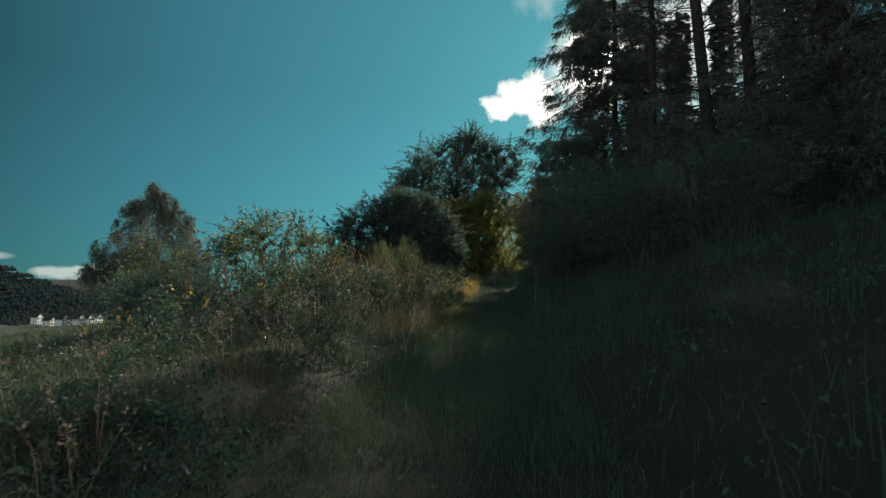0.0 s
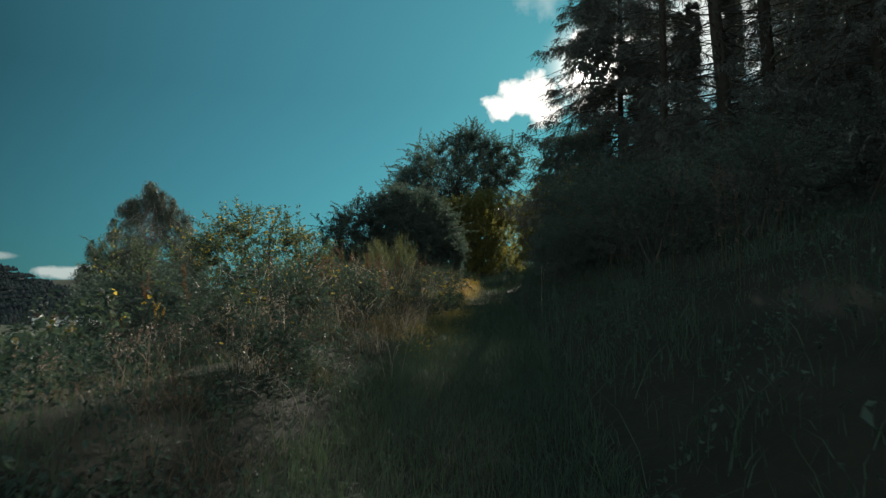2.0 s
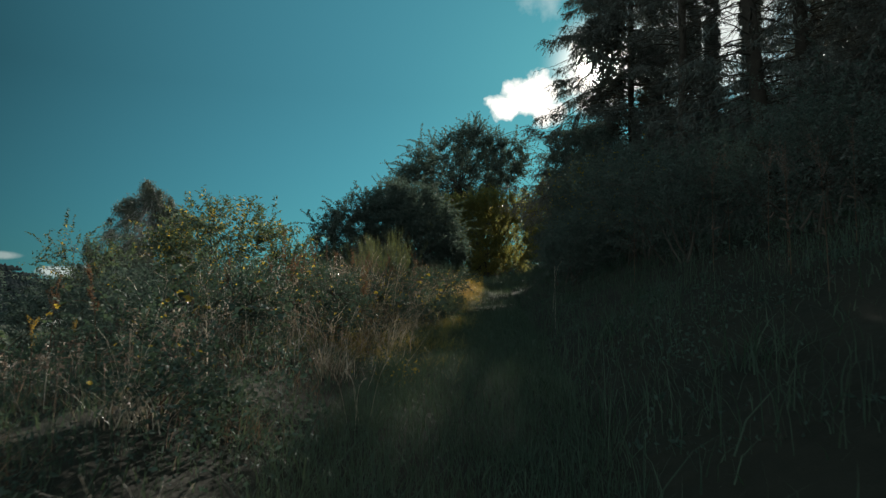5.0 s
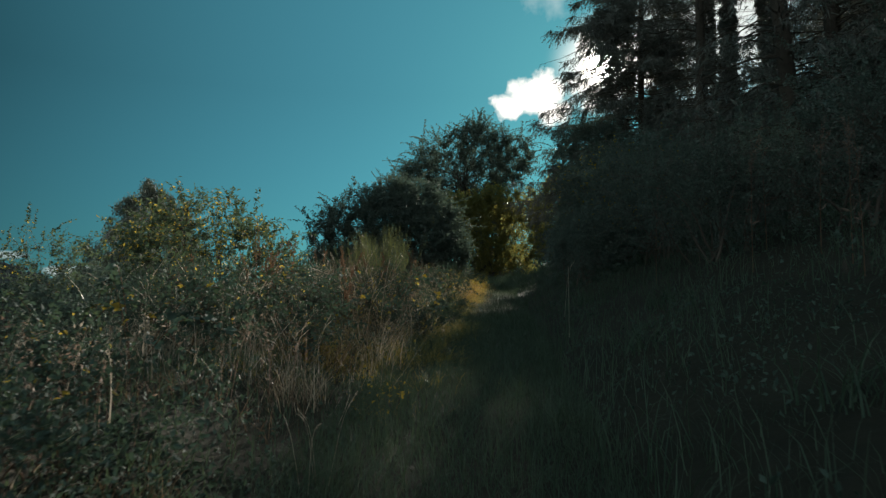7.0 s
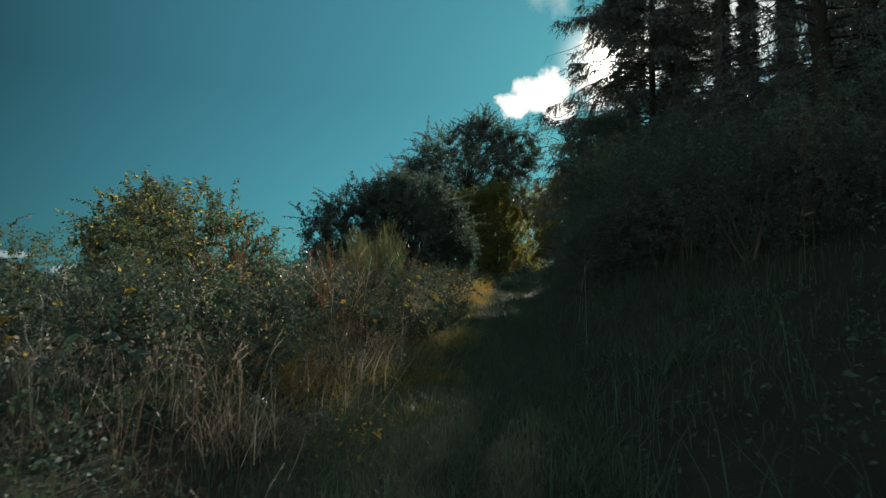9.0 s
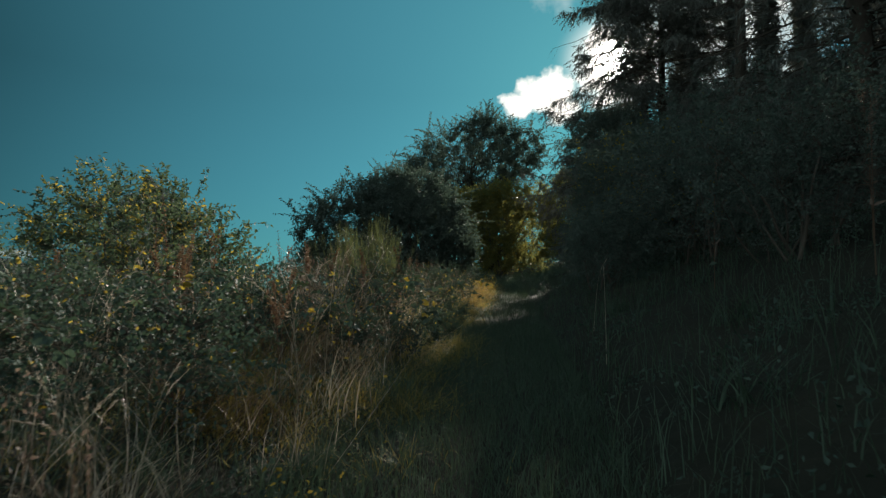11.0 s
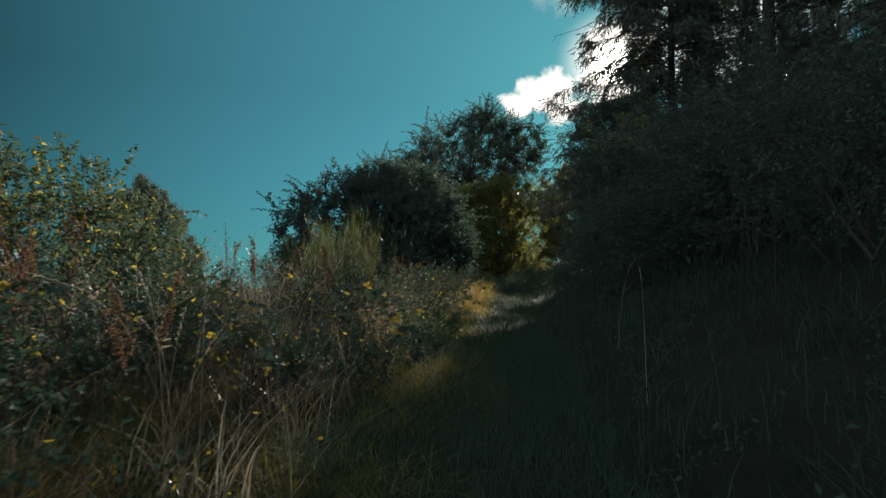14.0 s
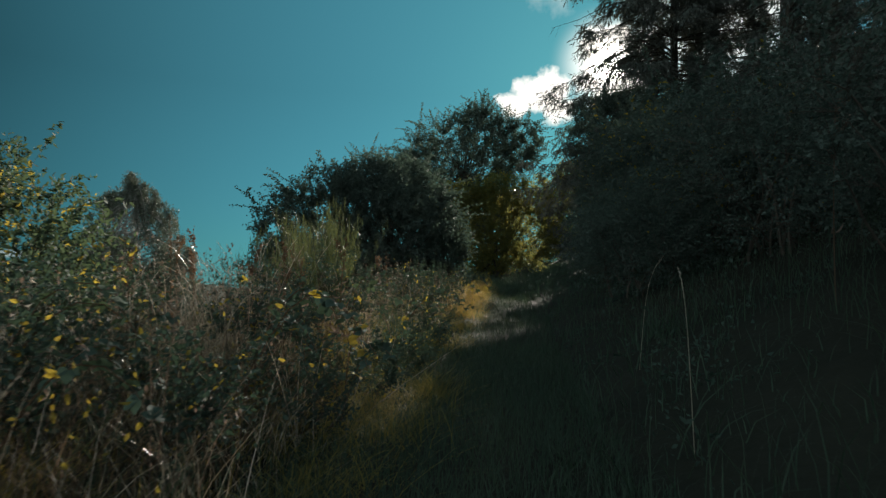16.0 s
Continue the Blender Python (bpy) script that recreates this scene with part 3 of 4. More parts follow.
woody("hawthorn", on_ground(-2.75, 24.5), [(0, 0, 1.3, 1.8, 1.8, 1.25), (-0.95, -0.5, 2.25, 0.9, 0.9, 0.9), (-0.1, 0.2, 2.55, 0.75, 0.9, 0.9), (-0.3, -0.6, 1.9, 1.2, 1.0, 1.0), (-1.3, -1.2, 1.7, 1.4, 1.2, 1.4), (-2.15, -2.3, 1.4, 0.9, 0.9, 1.0), (0.35, 0.5, 2.5, 1.0, 1.0, 1.05), (1.0, 0.9, 1.5, 0.85, 1.1, 1.0), (1.15, 0.6, 2.35, 0.55, 0.7, 0.6), (-0.7, 0.2, 2.9, 0.8, 0.8, 0.7), (-1.3, -1.6, 0.7, 1.7, 1.5, 0.7), (0.0, 0.2, 0.6, 1.8, 1.6, 0.7), (0.8, 0.5, 0.7, 1.1, 1.2, 0.8), (1.5, 0.7, 0.8, 0.45, 0.6, 0.6), (-1.9, -1.4, 0.55, 1.7, 1.2, 0.65), (-0.4, 0.9, 1.2, 2.3, 1.0, 1.3)], 160, 10500, 11,
      0.075, HAW_LEAF, TWIG, "dense dark green hawthorn bush beside the path", "bush", spray=0.35, stem=0.03, stems_from=0.6, shoots=200, shoot=1.0, shoot_rise=0.35)
woody("hazel_bush", on_ground(-0.6, 43), [(0, 0, 2.6, 1.9, 2.0, 2.6), (-1.6, 0, 3.2, 2.0, 1.6, 2.1), (2.3, 0.5, 2.4, 2.0, 1.4, 2.5), (0.6, -0.4, 4.4, 1.9, 1.4, 1.2), (2.4, 0, 4.3, 1.6, 1.3, 1.2), (0.2, -0.6, 1.2, 1.9, 1.2, 1.3), (0, -0.9, 0.6, 2.2, 1.0, 0.7)], 90, 6400, 11, 0.115, HAZEL_LEAF, TWIG,
      "yellow-green hazel bush overhanging the path", "bush", spray=0.3, stem=0.03, stems_from=0.5, second=OCHRE_LEAF, share=0.1)
woody("hazel_bush", on_ground(4.4, 45), [(0, 0, 2.6, 2.4, 2.0, 2.8), (0.2, 0, 4.2, 1.7, 1.4, 1.7), (0, -0.5, 1.2, 2.2, 1.5, 1.4)], 60, 3800, 11, 0.115, HAZEL_LEAF, TWIG,
      "yellow-green hazel bush overhanging the path", "bush", spray=0.3, stem=0.03, stems_from=0.5, second=OCHRE_LEAF, share=0.1)
woody("hazel_bush", on_ground(1.8, 58), [(0, 0, 2.6, 4.2, 1.5, 3.2), (-1, 0, 1.2, 4, 1.4, 1.5)], 50, 2400, 11, 0.15, HAW_LEAF, TWIG,
      "dark hazel bush closing the end of the path", "bush", spray=0.4, stem=0.03, stems_from=0.8)
woody("cherry_tree", on_ground(-2.4, 50), [(0, 0, 7.6, 4.4, 3.5, 2.8), (1.2, 0, 9.8, 2.2, 1.8, 1.7), (3.4, 0, 8.4, 2.0, 1.8, 1.9), (-3, 0, 6.2, 2.6, 2.4, 2.4), (0, 0, 4.6, 4.5, 3, 2.2)], 150, 7200, 12, 0.135,
      HAW_LEAF, BARK, "wild cherry tree with spreading feathery branches", "tree", spray=0.7, stem=0.06, trunk_top=7.0, upward=0.3, shoots=260, shoot=1.9, shoot_rise=0.3, wide=0.6)
def birch_lobes(n):
    """Many flat drooping clumps round a tapering crown."""
    g = np.random.default_rng(12)
    rows = []
    for i in range(n):
        z = 5.0 + 11.3 * (i / (n - 1)) ** 1.1
        reach = 7.0 * (1 - ((z - 5.0) / 12.2) ** 1.9) * g.uniform(0.1, 1.0) ** 0.6
        turn = i * 2.4 + g.normal(0, 0.4)
        wide = g.uniform(1.1, 1.9) * (1.35 - 0.055 * z)
        rows.append((-0.7 + reach * math.cos(turn), reach * 0.75 * math.sin(turn), z, wide * 1.2, wide, wide * 0.85))
    return rows + [(1.4, 0, 14.0, 1.5, 1.3, 1.5), (-2.4, 0, 13.6, 1.4, 1.3, 1.4), (3.0, 0, 12.2, 1.6, 1.4, 1.7), (-0.2, 0, 15.0, 1.5, 1.3, 1.3)]


woody("birch", on_ground(-38.1, 71), birch_lobes(64), 150, 9500, 9, 0.19,
      BIRCH_LEAF, BIRCH_BARK, "tall weeping birch standing in the meadow", "tree", spray=0.3, droop=1.1, stem=0.09, hang=0.5, trunk_top=15.4)
for x, y, tall in ((4.0, 10.5, 1.5), (3.9, 16.5, 1.7), (4.6, 23.0, 2.2), (5.0, 29.5, 2.6), (2.0, 50.0, 2.4), (7.0, 12.0, 1.9), (8.5, 17.0, 2.3), (5.6, 7.2, 1.4), (2.15, 19.6, 1.15), (2.5, 22.5, 1.2), (2.9, 25.4, 1.3), (1.9, 16.6, 1.05), (2.9, 15.2, 1.7), (3.0, 12.4, 1.6)):
    woody("elder_bush", on_ground(x, y), [(0, 0, tall * 0.55, tall * 0.75, tall * 0.75, tall * 0.55)], 12, 1300, 11, 0.04, HAW_LEAF, TWIG,
          "dark leafy elder bush under the spruces", "bush", spray=0.5, stem=0.025, group="bushes under the spruces", shoots=18, shoot=0.5, shoot_rise=0.7)

for x, y, tall, leaf_mat, words in ((3.5, 20.3, 2.6, HAW_LEAF, "dark leafy hazel bush on the bank beside the path"), (3.15, 17.0, 2.2, HAW_LEAF, "dark leafy hazel bush on the bank beside the path"),
                                    (3.5, 24.6, 3.2, HAW_LEAF, "dark leafy hazel bush on the bank beside the path")):
    woody("hazel_bush", on_ground(x, y), [(0, 0, tall * 0.33, 1.55, 1.4, tall * 0.33), (-0.15, 0, tall * 0.66, 1.35, 1.3, tall * 0.32)], 26, 1500, 11, 0.065, leaf_mat, TWIG,
          words, "bush", spray=0.4, stem=0.025, group="hazels on the bank", second=OCHRE_LEAF, share=0.06, shoots=120, shoot=0.9, shoot_rise=0.6)
# added to shade the path; upper lobes stand for low spruce boughs
woody("hazel_bush", on_ground(3.9, 30.2), [(0, 0, 1.9, 1.55, 1.4, 1.9), (-0.15, 0, 3.7, 1.4, 1.3, 1.8), (-0.85, 0, 4.0, 1.0, 1.0, 0.9), (0.6, 0, 4.7, 1.2, 1.0, 1.0)], 40, 3000, 11, 0.07, HAW_LEAF, TWIG,
      "tall dark bush added on the bank to shade the path", "bush", spray=0.4, stem=0.03, group="hazels on the bank", shoots=90, shoot=0.9)


# ---- grass and low growth ----
def clumped(n, x0, x1, y0, y1, scale=1.1, cut=0.0, spread=0.22):
    """Places thick in patches and thin between them."""
    p = scatter(n * 3, x0, x1, y0, y1)
    v = np.array([noise.noise(Vector((a * scale, b * scale, cut * 7 + n * 0.001))) for a, b in p[:, :2]])
    return p[np.argsort(-(v + rng.normal(0, spread, len(v))))[:n]]


def grass(name, label, at, tall, wide, bend, mat, segments=3, tilt=0.12):
    n = len(at)
    p, f, tip, way = blades(at, tall * rng.uniform(0.45, 1.2, n), wide * rng.uniform(0.7, 1.3, n), rng.normal(0.1, tilt, n), rng.uniform(0.1, bend, n), segments)
    return tagged(new(name, np_mesh(name, p, f, mat)), label, "grass", kind="stuff")


def rise_of(y):
    """The verge grows taller away from the start of the way."""
    return smooth01((y - 5.5) / 5)


def tall_grass(name, label, at, low, high, wide, bend, mat, tilt):
    at = at[(at[:, 1] > 7.2) | (rng.uniform(size=len(at)) < 0.4)]
    return grass(name, label, at, (low + (high - low) * rise_of(at[:, 1])) * side_of(at[:, 0], at[:, 1]), wide, bend, mat, 3, tilt)


def tufts(name, label, m, per, area, low, high, wide, mat, lean, cut, spread=0.07):
    """Grass in separate fountains: many blades from one foot, bending outwards, each tuft of its own height."""
    foot = clumped(m, *area, scale=1.4, cut=cut, spread=0.14)
    at = np.repeat(foot, per, 0)
    at[:, :2] += rng.normal(0, spread, (m * per, 2))
    at[:, 2] = height(at[:, 0], at[:, 1]) - 0.01
    own = np.repeat(rng.uniform(0.55, 1.25, m) * np.where((foot[:, 1] < 8.5) & (foot[:, 0] < -1.3), 0.6, 1.0), per)
    tall = (low + (high - low) * rise_of(at[:, 1])) * side_of(at[:, 0], at[:, 1]) * own
    n = len(at)
    p, f, tip, way = blades(at, tall * rng.uniform(0.5, 1.15, n), wide * rng.uniform(0.7, 1.3, n), rng.normal(lean, lean * 0.6, n), rng.uniform(0.2, 1.1, n), 3)
    return tagged(new(name, np_mesh(name, p, f, mat)), label, "grass", kind="stuff")


def side_of(x, y):
    """Lower growth on the falling side near the start of the way."""
    return 1 - 0.6 * smooth01((-x - 1.9) / 1.6) * (1 - smooth01((y - 9.5) / 3.5))


grass("path_grass", "short trodden green grass on the path", np.concatenate([scatter(30000, -0.95, 0.65, 0.4, 36), scatter(22000, -1.0, 0.6, 3, 15)]), 0.15, 0.0045, 0.9, GREEN_GRASS, 2, tilt=0.45)
grass("path_straw", "flattened dry straw between the path grass", clumped(420, -1.6, -0.85, 7.0, 32, 1.5, 0.3, 0.1), 0.25, 0.004, 1.0, DRY_GRASS, tilt=0.9)
grass("near_grass", "dense low grass close to the path", scatter(16000, -4.8, -0.6, 1.0, 13), 0.16, 0.005, 0.9, GREEN_GRASS, 3, 0.3)
grass("low_grass", "short grass covering the verge and bank", np.concatenate([scatter(14000, -7, -0.6, 0.6, 30), scatter(18000, 0.4, 8, 0.4, 34)]), 0.2, 0.006, 0.9, GREEN_GRASS, 2, 0.3)
grass("far_path_grass", "rank grass closing the far end of the path", scatter(9000, -3.0, 3.5, 33, 60), 0.45, 0.012, 0.9, GREEN_GRASS, 2, 0.3)
tall_grass("tangled_straw", "thin tangled dead stems lying through the verge", clumped(2000, -4.0, -0.8, 7.0, 26, 1.6, 0.8, 0.06), 0.3, 0.65, 0.0036, 0.4, SEED_HEAD, 0.8)
spread = np.stack([rng.normal(-0.72, 0.26, 2600), rng.uniform(18, 33, 2600), np.zeros(2600)], 1)
spread[:, 2] = height(spread[:, 0], spread[:, 1]) - 0.01
grass("golden_grass", "dry grass at the far end of the path, sunlit gold in its colour", spread, 0.42 * np.exp(-((spread[:, 0] + 0.8) / 0.5) ** 2), 0.007, 0.9, SUNLIT_GOLD_GRASS, tilt=0.5)
tufts("verge_grass", "rank green grass in tufts on the verge", 660, 34, (-6.0, -0.7, 1.5, 28), 0.3, 0.52, 0.0048, GREEN_GRASS, 0.3, 0.1)
tufts("dry_verge_grass", "dry straw-coloured grass arching in tufts on the verge", 135, 30, (-4.6, -0.9, 7.6, 26), 0.4, 0.72, 0.0038, DRY_GRASS, 0.28, 0.4, 0.05)
tufts("yellow_verge_grass", "yellowing grass in tufts on the verge", 120, 34, (-2.7, -0.95, 8.3, 26), 0.22, 0.36, 0.0036, YELLOW_GRASS, 0.4, 0.7)
tufts("yellow_edge_grass", "matted yellow-green grass along the edge of the path", 1000, 34, (-1.75, -0.5, 7.2, 29), 0.15, 0.24, 0.0034, YELLOW_GRASS, 0.9, 0.9, 0.14)
tufts("brown_verge_grass", "withered brown grass in tufts on the verge", 460, 34, (-5.4, -1.15, 2.2, 14), 0.36, 0.56, 0.0042, BROWN_GRASS, 0.3, 1.7, 0.1)
grass("slope_grass", "rough grass beyond the verge and behind the start", np.concatenate([scatter(9000, -14, -6, -3, 32), scatter(9000, -6, 6, -5, 1.0)]), 0.3, 0.01, 0.9, GREEN_GRASS, 2, 0.3)
grass("bank_grass", "tall dark grass on the shaded bank", clumped(11000, 0.45, 9, 0.6, 34, 1.3, 0.2, 0.15), 0.48, 0.006, 0.8, GREEN_GRASS, tilt=0.2)
grass("meadow_grass", "long grass sloping down to the valley", scatter(12000, -30, -6, 2, 45), 0.4, 0.02, 0.8, GREEN_GRASS, 2)


def undergrowth(name, label, n, area, low, high, size, mat, cut):
    at = clumped(n, *area, scale=1.25, cut=cut, spread=0.1)
    x, y = at[:, 0], at[:, 1]
    hump = np.array([noise.noise(Vector((a * 1.25, b * 1.25, cut))) + 0.5 * noise.noise(Vector((a * 2.3, b * 2.3, cut))) for a, b in at[:, :2]])
    top = (low + (high - low) * rise_of(y)) * np.clip(0.4 + 2.1 * hump, 0.08, 1.5) * side_of(x, y)
    at[:, 2] += top * rng.uniform(0.1, 1.0, n) ** 0.55
    way = rng.normal(0, 0.8, (n, 3)) + np.array([0, 0, 0.1])
    me = np_mesh(name, *leaves(at, way, size * rng.uniform(0.4, 1.3, n), 0.5, plain=n > 5000), mat)
    return tagged(new(name, me), label, "undergrowth", kind="stuff")


undergrowth("undergrowth", "low dark green bramble and nettle leaves", 56000, (-6.0, -0.8, 1.0, 28), 0.42, 0.62, 0.032, WEED_LEAF, 0.3)
undergrowth("near_undergrowth", "low dark green leaves close to the start of the path", 13000, (-5.5, -0.8, 1.2, 11), 0.45, 0.45, 0.026, WEED_LEAF, 1.3)
undergrowth("bank_undergrowth", "low dark leaves on the shaded bank", 34000, (0.6, 8, 1.6, 34), 0.5, 0.65, 0.036, WEED_LEAF, 0.7)
undergrowth("start_undergrowth", "low mixed weeds at the start of the path", 16000, (-6.0, -1.1, 1.2, 6.5), 0.36, 0.4, 0.034, WEED_LEAF, 2.1)
undergrowth("slope_undergrowth", "rough dark weeds covering the slope", 18000, (-15, -5.6, 4, 22), 0.45, 0.55, 0.045, WEED_LEAF, 0.9)
undergrowth("yellow_undergrowth", "scattered yellowed leaves low on the verge", 1700, (-2.1, -0.6, 7.5, 26), 0.4, 0.55, 0.03, OCHRE_LEAF, 0.3)
# ochre leaves carry the gold of the sunlit patch in their colour
undergrowth("golden_undergrowth", "leaves at the far edge of the path, sunlit gold in their colour", 1300, (-1.3, -0.3, 21, 33), 0.3, 0.42, 0.04, OCHRE_LEAF, 0.5)


def withered_herbs(name, label, n, area, cut, mat=HERB_BROWN):
    """Thin upright dead stems with small dry seed along their tops."""
    at = clumped(n, *area, scale=1.5, cut=cut, spread=0.05)
    tall = (0.42 + 0.42 * rise_of(at[:, 1])) * rng.uniform(0.6, 1.15, n) * side_of(at[:, 0], at[:, 1])
    p, f, tip, way = blades(at, tall, 0.0045 * rng.uniform(0.7, 1.3, n), rng.normal(0.12, 0.25, n), rng.uniform(0, 0.4, n), 3)
    stems = np_mesh(name, p, f, mat)
    root = tagged(new(name, stems), label, "weeds", kind="stuff")
    k = np.repeat(np.arange(n), 7)
    bits = tip[k] - way[k] * (rng.uniform(0, 0.35, len(k)) * tall[k])[:, None] + rng.normal(0, 0.012, (len(k), 3))
    part("seed", np_mesh("seed", *leaves(bits, rng.normal(size=(len(k), 3)) + way[k], rng.uniform(0.012, 0.03, len(k)), 0.45, plain=True), mat), root, kind="stuff")


withered_herbs("withered_herbs", "low brown withered weeds at the start of the path", 300, (-4.6, -1.3, 1.8, 7), 0.4)
withered_herbs("withered_herbs", "brown withered stems on the slope", 300, (-11, -4.5, 5, 18), 0.6)
withered_herbs("withered_herbs", "brown withered herb stems crowding the verge", 800, (-3.9, -1.0, 7.0, 20), 0.25)
withered_herbs("seeding_grass", "thin pale seeding stems standing over the verge", 170, (-4.4, -1.5, 5.5, 11), 1.25, SEED_HEAD)


# ---- low bramble thickets on the verge ----
for x, y, wide, tall in ((-2.2, 9.7, 0.5, 0.7), (-1.3, 10.4, 0.35, 0.6), (-2.9, 10.9, 0.6, 0.8), (-1.5, 12.0, 0.45, 0.7), (-1.6, 14.1, 0.55, 0.9), (-2.4, 16.0, 0.6, 0.9), (-1.3, 17.0, 0.5, 0.85),
                         (-1.15, 19.0, 0.5, 0.9), (-1.6, 5.6, 0.3, 0.4), (-3.3, 13.6, 0.6, 0.9), (-1.55, 8.4, 0.45, 0.72), (-2.25, 8.0, 0.5, 0.75), (-2.3, 6.6, 0.4, 0.5),
                         (-3.3, 9.8, 0.7, 0.95), (-2.65, 9.1, 0.6, 0.8), (-2.0, 10.3, 0.5, 0.75), (-2.4, 11.3, 0.55, 0.8), (-0.95, 12.4, 0.28, 0.36), (-0.85, 13.5, 0.28, 0.34), (-0.75, 14.8, 0.26, 0.32), (-1.05, 11.3, 0.28, 0.38)):
    woody("bramble_thicket", on_ground(x, y), [(0, 0, tall * 0.5, wide, wide, tall * 0.45), (wide * 0.5, -wide * 0.3, tall * 0.35, wide * 0.6, wide * 0.6, tall * 0.3)], 9, int(460 * wide), 12, 0.03,
          WEED_LEAF, RUST_STALK, "low dense bramble thicket with dark green leaves", "bramble", spray=0.16, stem=0.006, second=OCHRE_LEAF, share=0.03, group="bramble thickets on the verge", stems_from=0.1, plain=False)


# ---- the valley ----
def far_hill(name, label, right, away, wide, deep, tall, mat):
    """A rounded hill in the distance, by degrees right of the way and metres away."""
    c = Vector((math.sin(radians(right)) * away, math.cos(radians(right)) * away, 0))
    n = 48
    u, v = np.meshgrid(np.linspace(-1, 1, n), np.linspace(-1, 1, n))
    bump = np.array([noise.fractal(Vector((a * 3, b * 3, away * 0.01)), 1.0, 2.0, 4) for a, b in zip(u.ravel(), v.ravel())]).reshape(n, n)
    z = tall * smooth01(1 - np.sqrt(u * u + v * v)) * (1 + 0.18 * bump)
    a = radians(-right)
    x, y = u * wide, v * deep
    px, py = c.x + x * math.cos(a) - y * math.sin(a), c.y + x * math.sin(a) + y * math.cos(a)
    points = np.stack([px, py, height(px, py) - 1 + z], 2).reshape(-1, 3)
    i, j = np.meshgrid(np.arange(n - 1), np.arange(n - 1))
    q = (j * n + i).ravel()
    ob = tagged(new(name, np_mesh(name, points, np.stack([q, q + 1, q + n + 1, q + n], 1), mat, True)), label, "hill", kind="structure")
    return ob, points


def wood_on(points, n, tall, label):
    """Many small far conifers, joined."""
    pick = points[rng.integers(0, len(points), n)] + np.concatenate([rng.uniform(-14, 14, (n, 2)), np.zeros((n, 1))], 1)
    h = tall * rng.uniform(0.6, 1.2, n)
    low = pick - np.array([0, 0, 2.0])
    s = np.array([0.15, 0.6, 1.0])
    lines = low[:, None] + np.array([0, 0, 1.0]) * (h[:, None] * s)[..., None]
    p, f = polyline_tubes(lines, h[:, None] * np.array([0.5, 0.4, 0.03])[None], 4)
    return tagged(new("far_wood", np_mesh("far_wood", p, f, HAZED_WOOD)), label, "wood", kind="stuff")


hill, spots = far_hill("wooded_hill", "dark wooded hill across the valley", -49, 760, 350, 200, 68, HAZED_WOOD)
bearing = np.degrees(np.arctan2(spots[:, 0], spots[:, 1]))
wood_on(spots[(spots[:, 2] > -24) & (bearing > -44) & (np.hypot(spots[:, 0], spots[:, 1]) < 790)], 15000, 3.4, "dark conifer wood on the hill")
far_hill("meadow_hill", "pale meadow ridge beyond the valley", -33, 1500, 600, 300, 53, SHADED_FIELD)
far_hill("far_ridge", "low ridge closing the distance", 0, 2400, 2200, 500, 60, HAZED_WOOD)


def box(bm, x0, x1, y0, y1, z0, z1):
    v = [bm.verts.new((x, y, z)) for z in (z0, z1) for x, y in ((x0, y0), (x1, y0), (x1, y1), (x0, y1))]
    for f in ((3, 2, 1, 0), (4, 5, 6, 7), (0, 1, 5, 4), (1, 2, 6, 5), (2, 3, 7, 6), (3, 0, 4, 7)):
        bm.faces.new([v[i] for i in f])


def from_bm(name, bm, mat):
    me = bpy.data.meshes.new(name)
    bm.to_mesh(me)
    bm.free()
    me.materials.append(mat)
    return me


def house_kind(wide, deep, eaves, ridge):
    bm = bmesh.new()
    box(bm, -wide / 2, wide / 2, -deep / 2, deep / 2, -2, eaves)
    a = [bm.verts.new(p) for p in ((-wide / 2, -deep / 2, eaves + 0.01), (wide / 2, -deep / 2, eaves + 0.01), (0, -deep / 2, ridge - 0.2))]
    b = [bm.verts.new(p) for p in ((-wide / 2, deep / 2, eaves + 0.01), (wide / 2, deep / 2, eaves + 0.01), (0, deep / 2, ridge - 0.2))]
    bm.faces.new(a), bm.faces.new(b[::-1])
    made = [("wall", from_bm("wall", bm, PLASTER), None)]
    for side in (-1, 1):
        bm = bmesh.new()
        o, e = 0.5, deep / 2 + 0.5
        edge = [(0, ridge), (side * (wide / 2 + o), eaves - o * 0.6)]
        v = [bm.verts.new((x, y, z + up)) for up in (0.0, 0.25) for x, z in edge for y in (-e, e)]
        for f in ((0, 1, 3, 2), (4, 6, 7, 5), (0, 4, 5, 1), (2, 3, 7, 6), (0, 2, 6, 4), (1, 5, 7, 3)):
            bm.faces.new([v[i] for i in f])
        bmesh.ops.recalc_face_normals(bm, faces=bm.faces)
        made.append(("roof_slope", from_bm("roof_slope", bm, ROOF_SLATE), None))
    bm = bmesh.new()
    box(bm, 0.8, 1.5, 1.0, 1.7, ridge - 1.2, ridge + 0.9)
    made.append(("chimney", from_bm("chimney", bm, ROOF_SLATE), None))
    bm = bmesh.new()
    box(bm, -0.55, 0.55, -0.06, 0.06, -0.7, 0.7)
    pane = from_bm("window", bm, PANE)
    for x in (-wide * 0.3, 0, wide * 0.3):
        for z in (1.6, 4.3):
            made.append(("window", pane, (x, -deep / 2 - 0.04, z)))
    return made


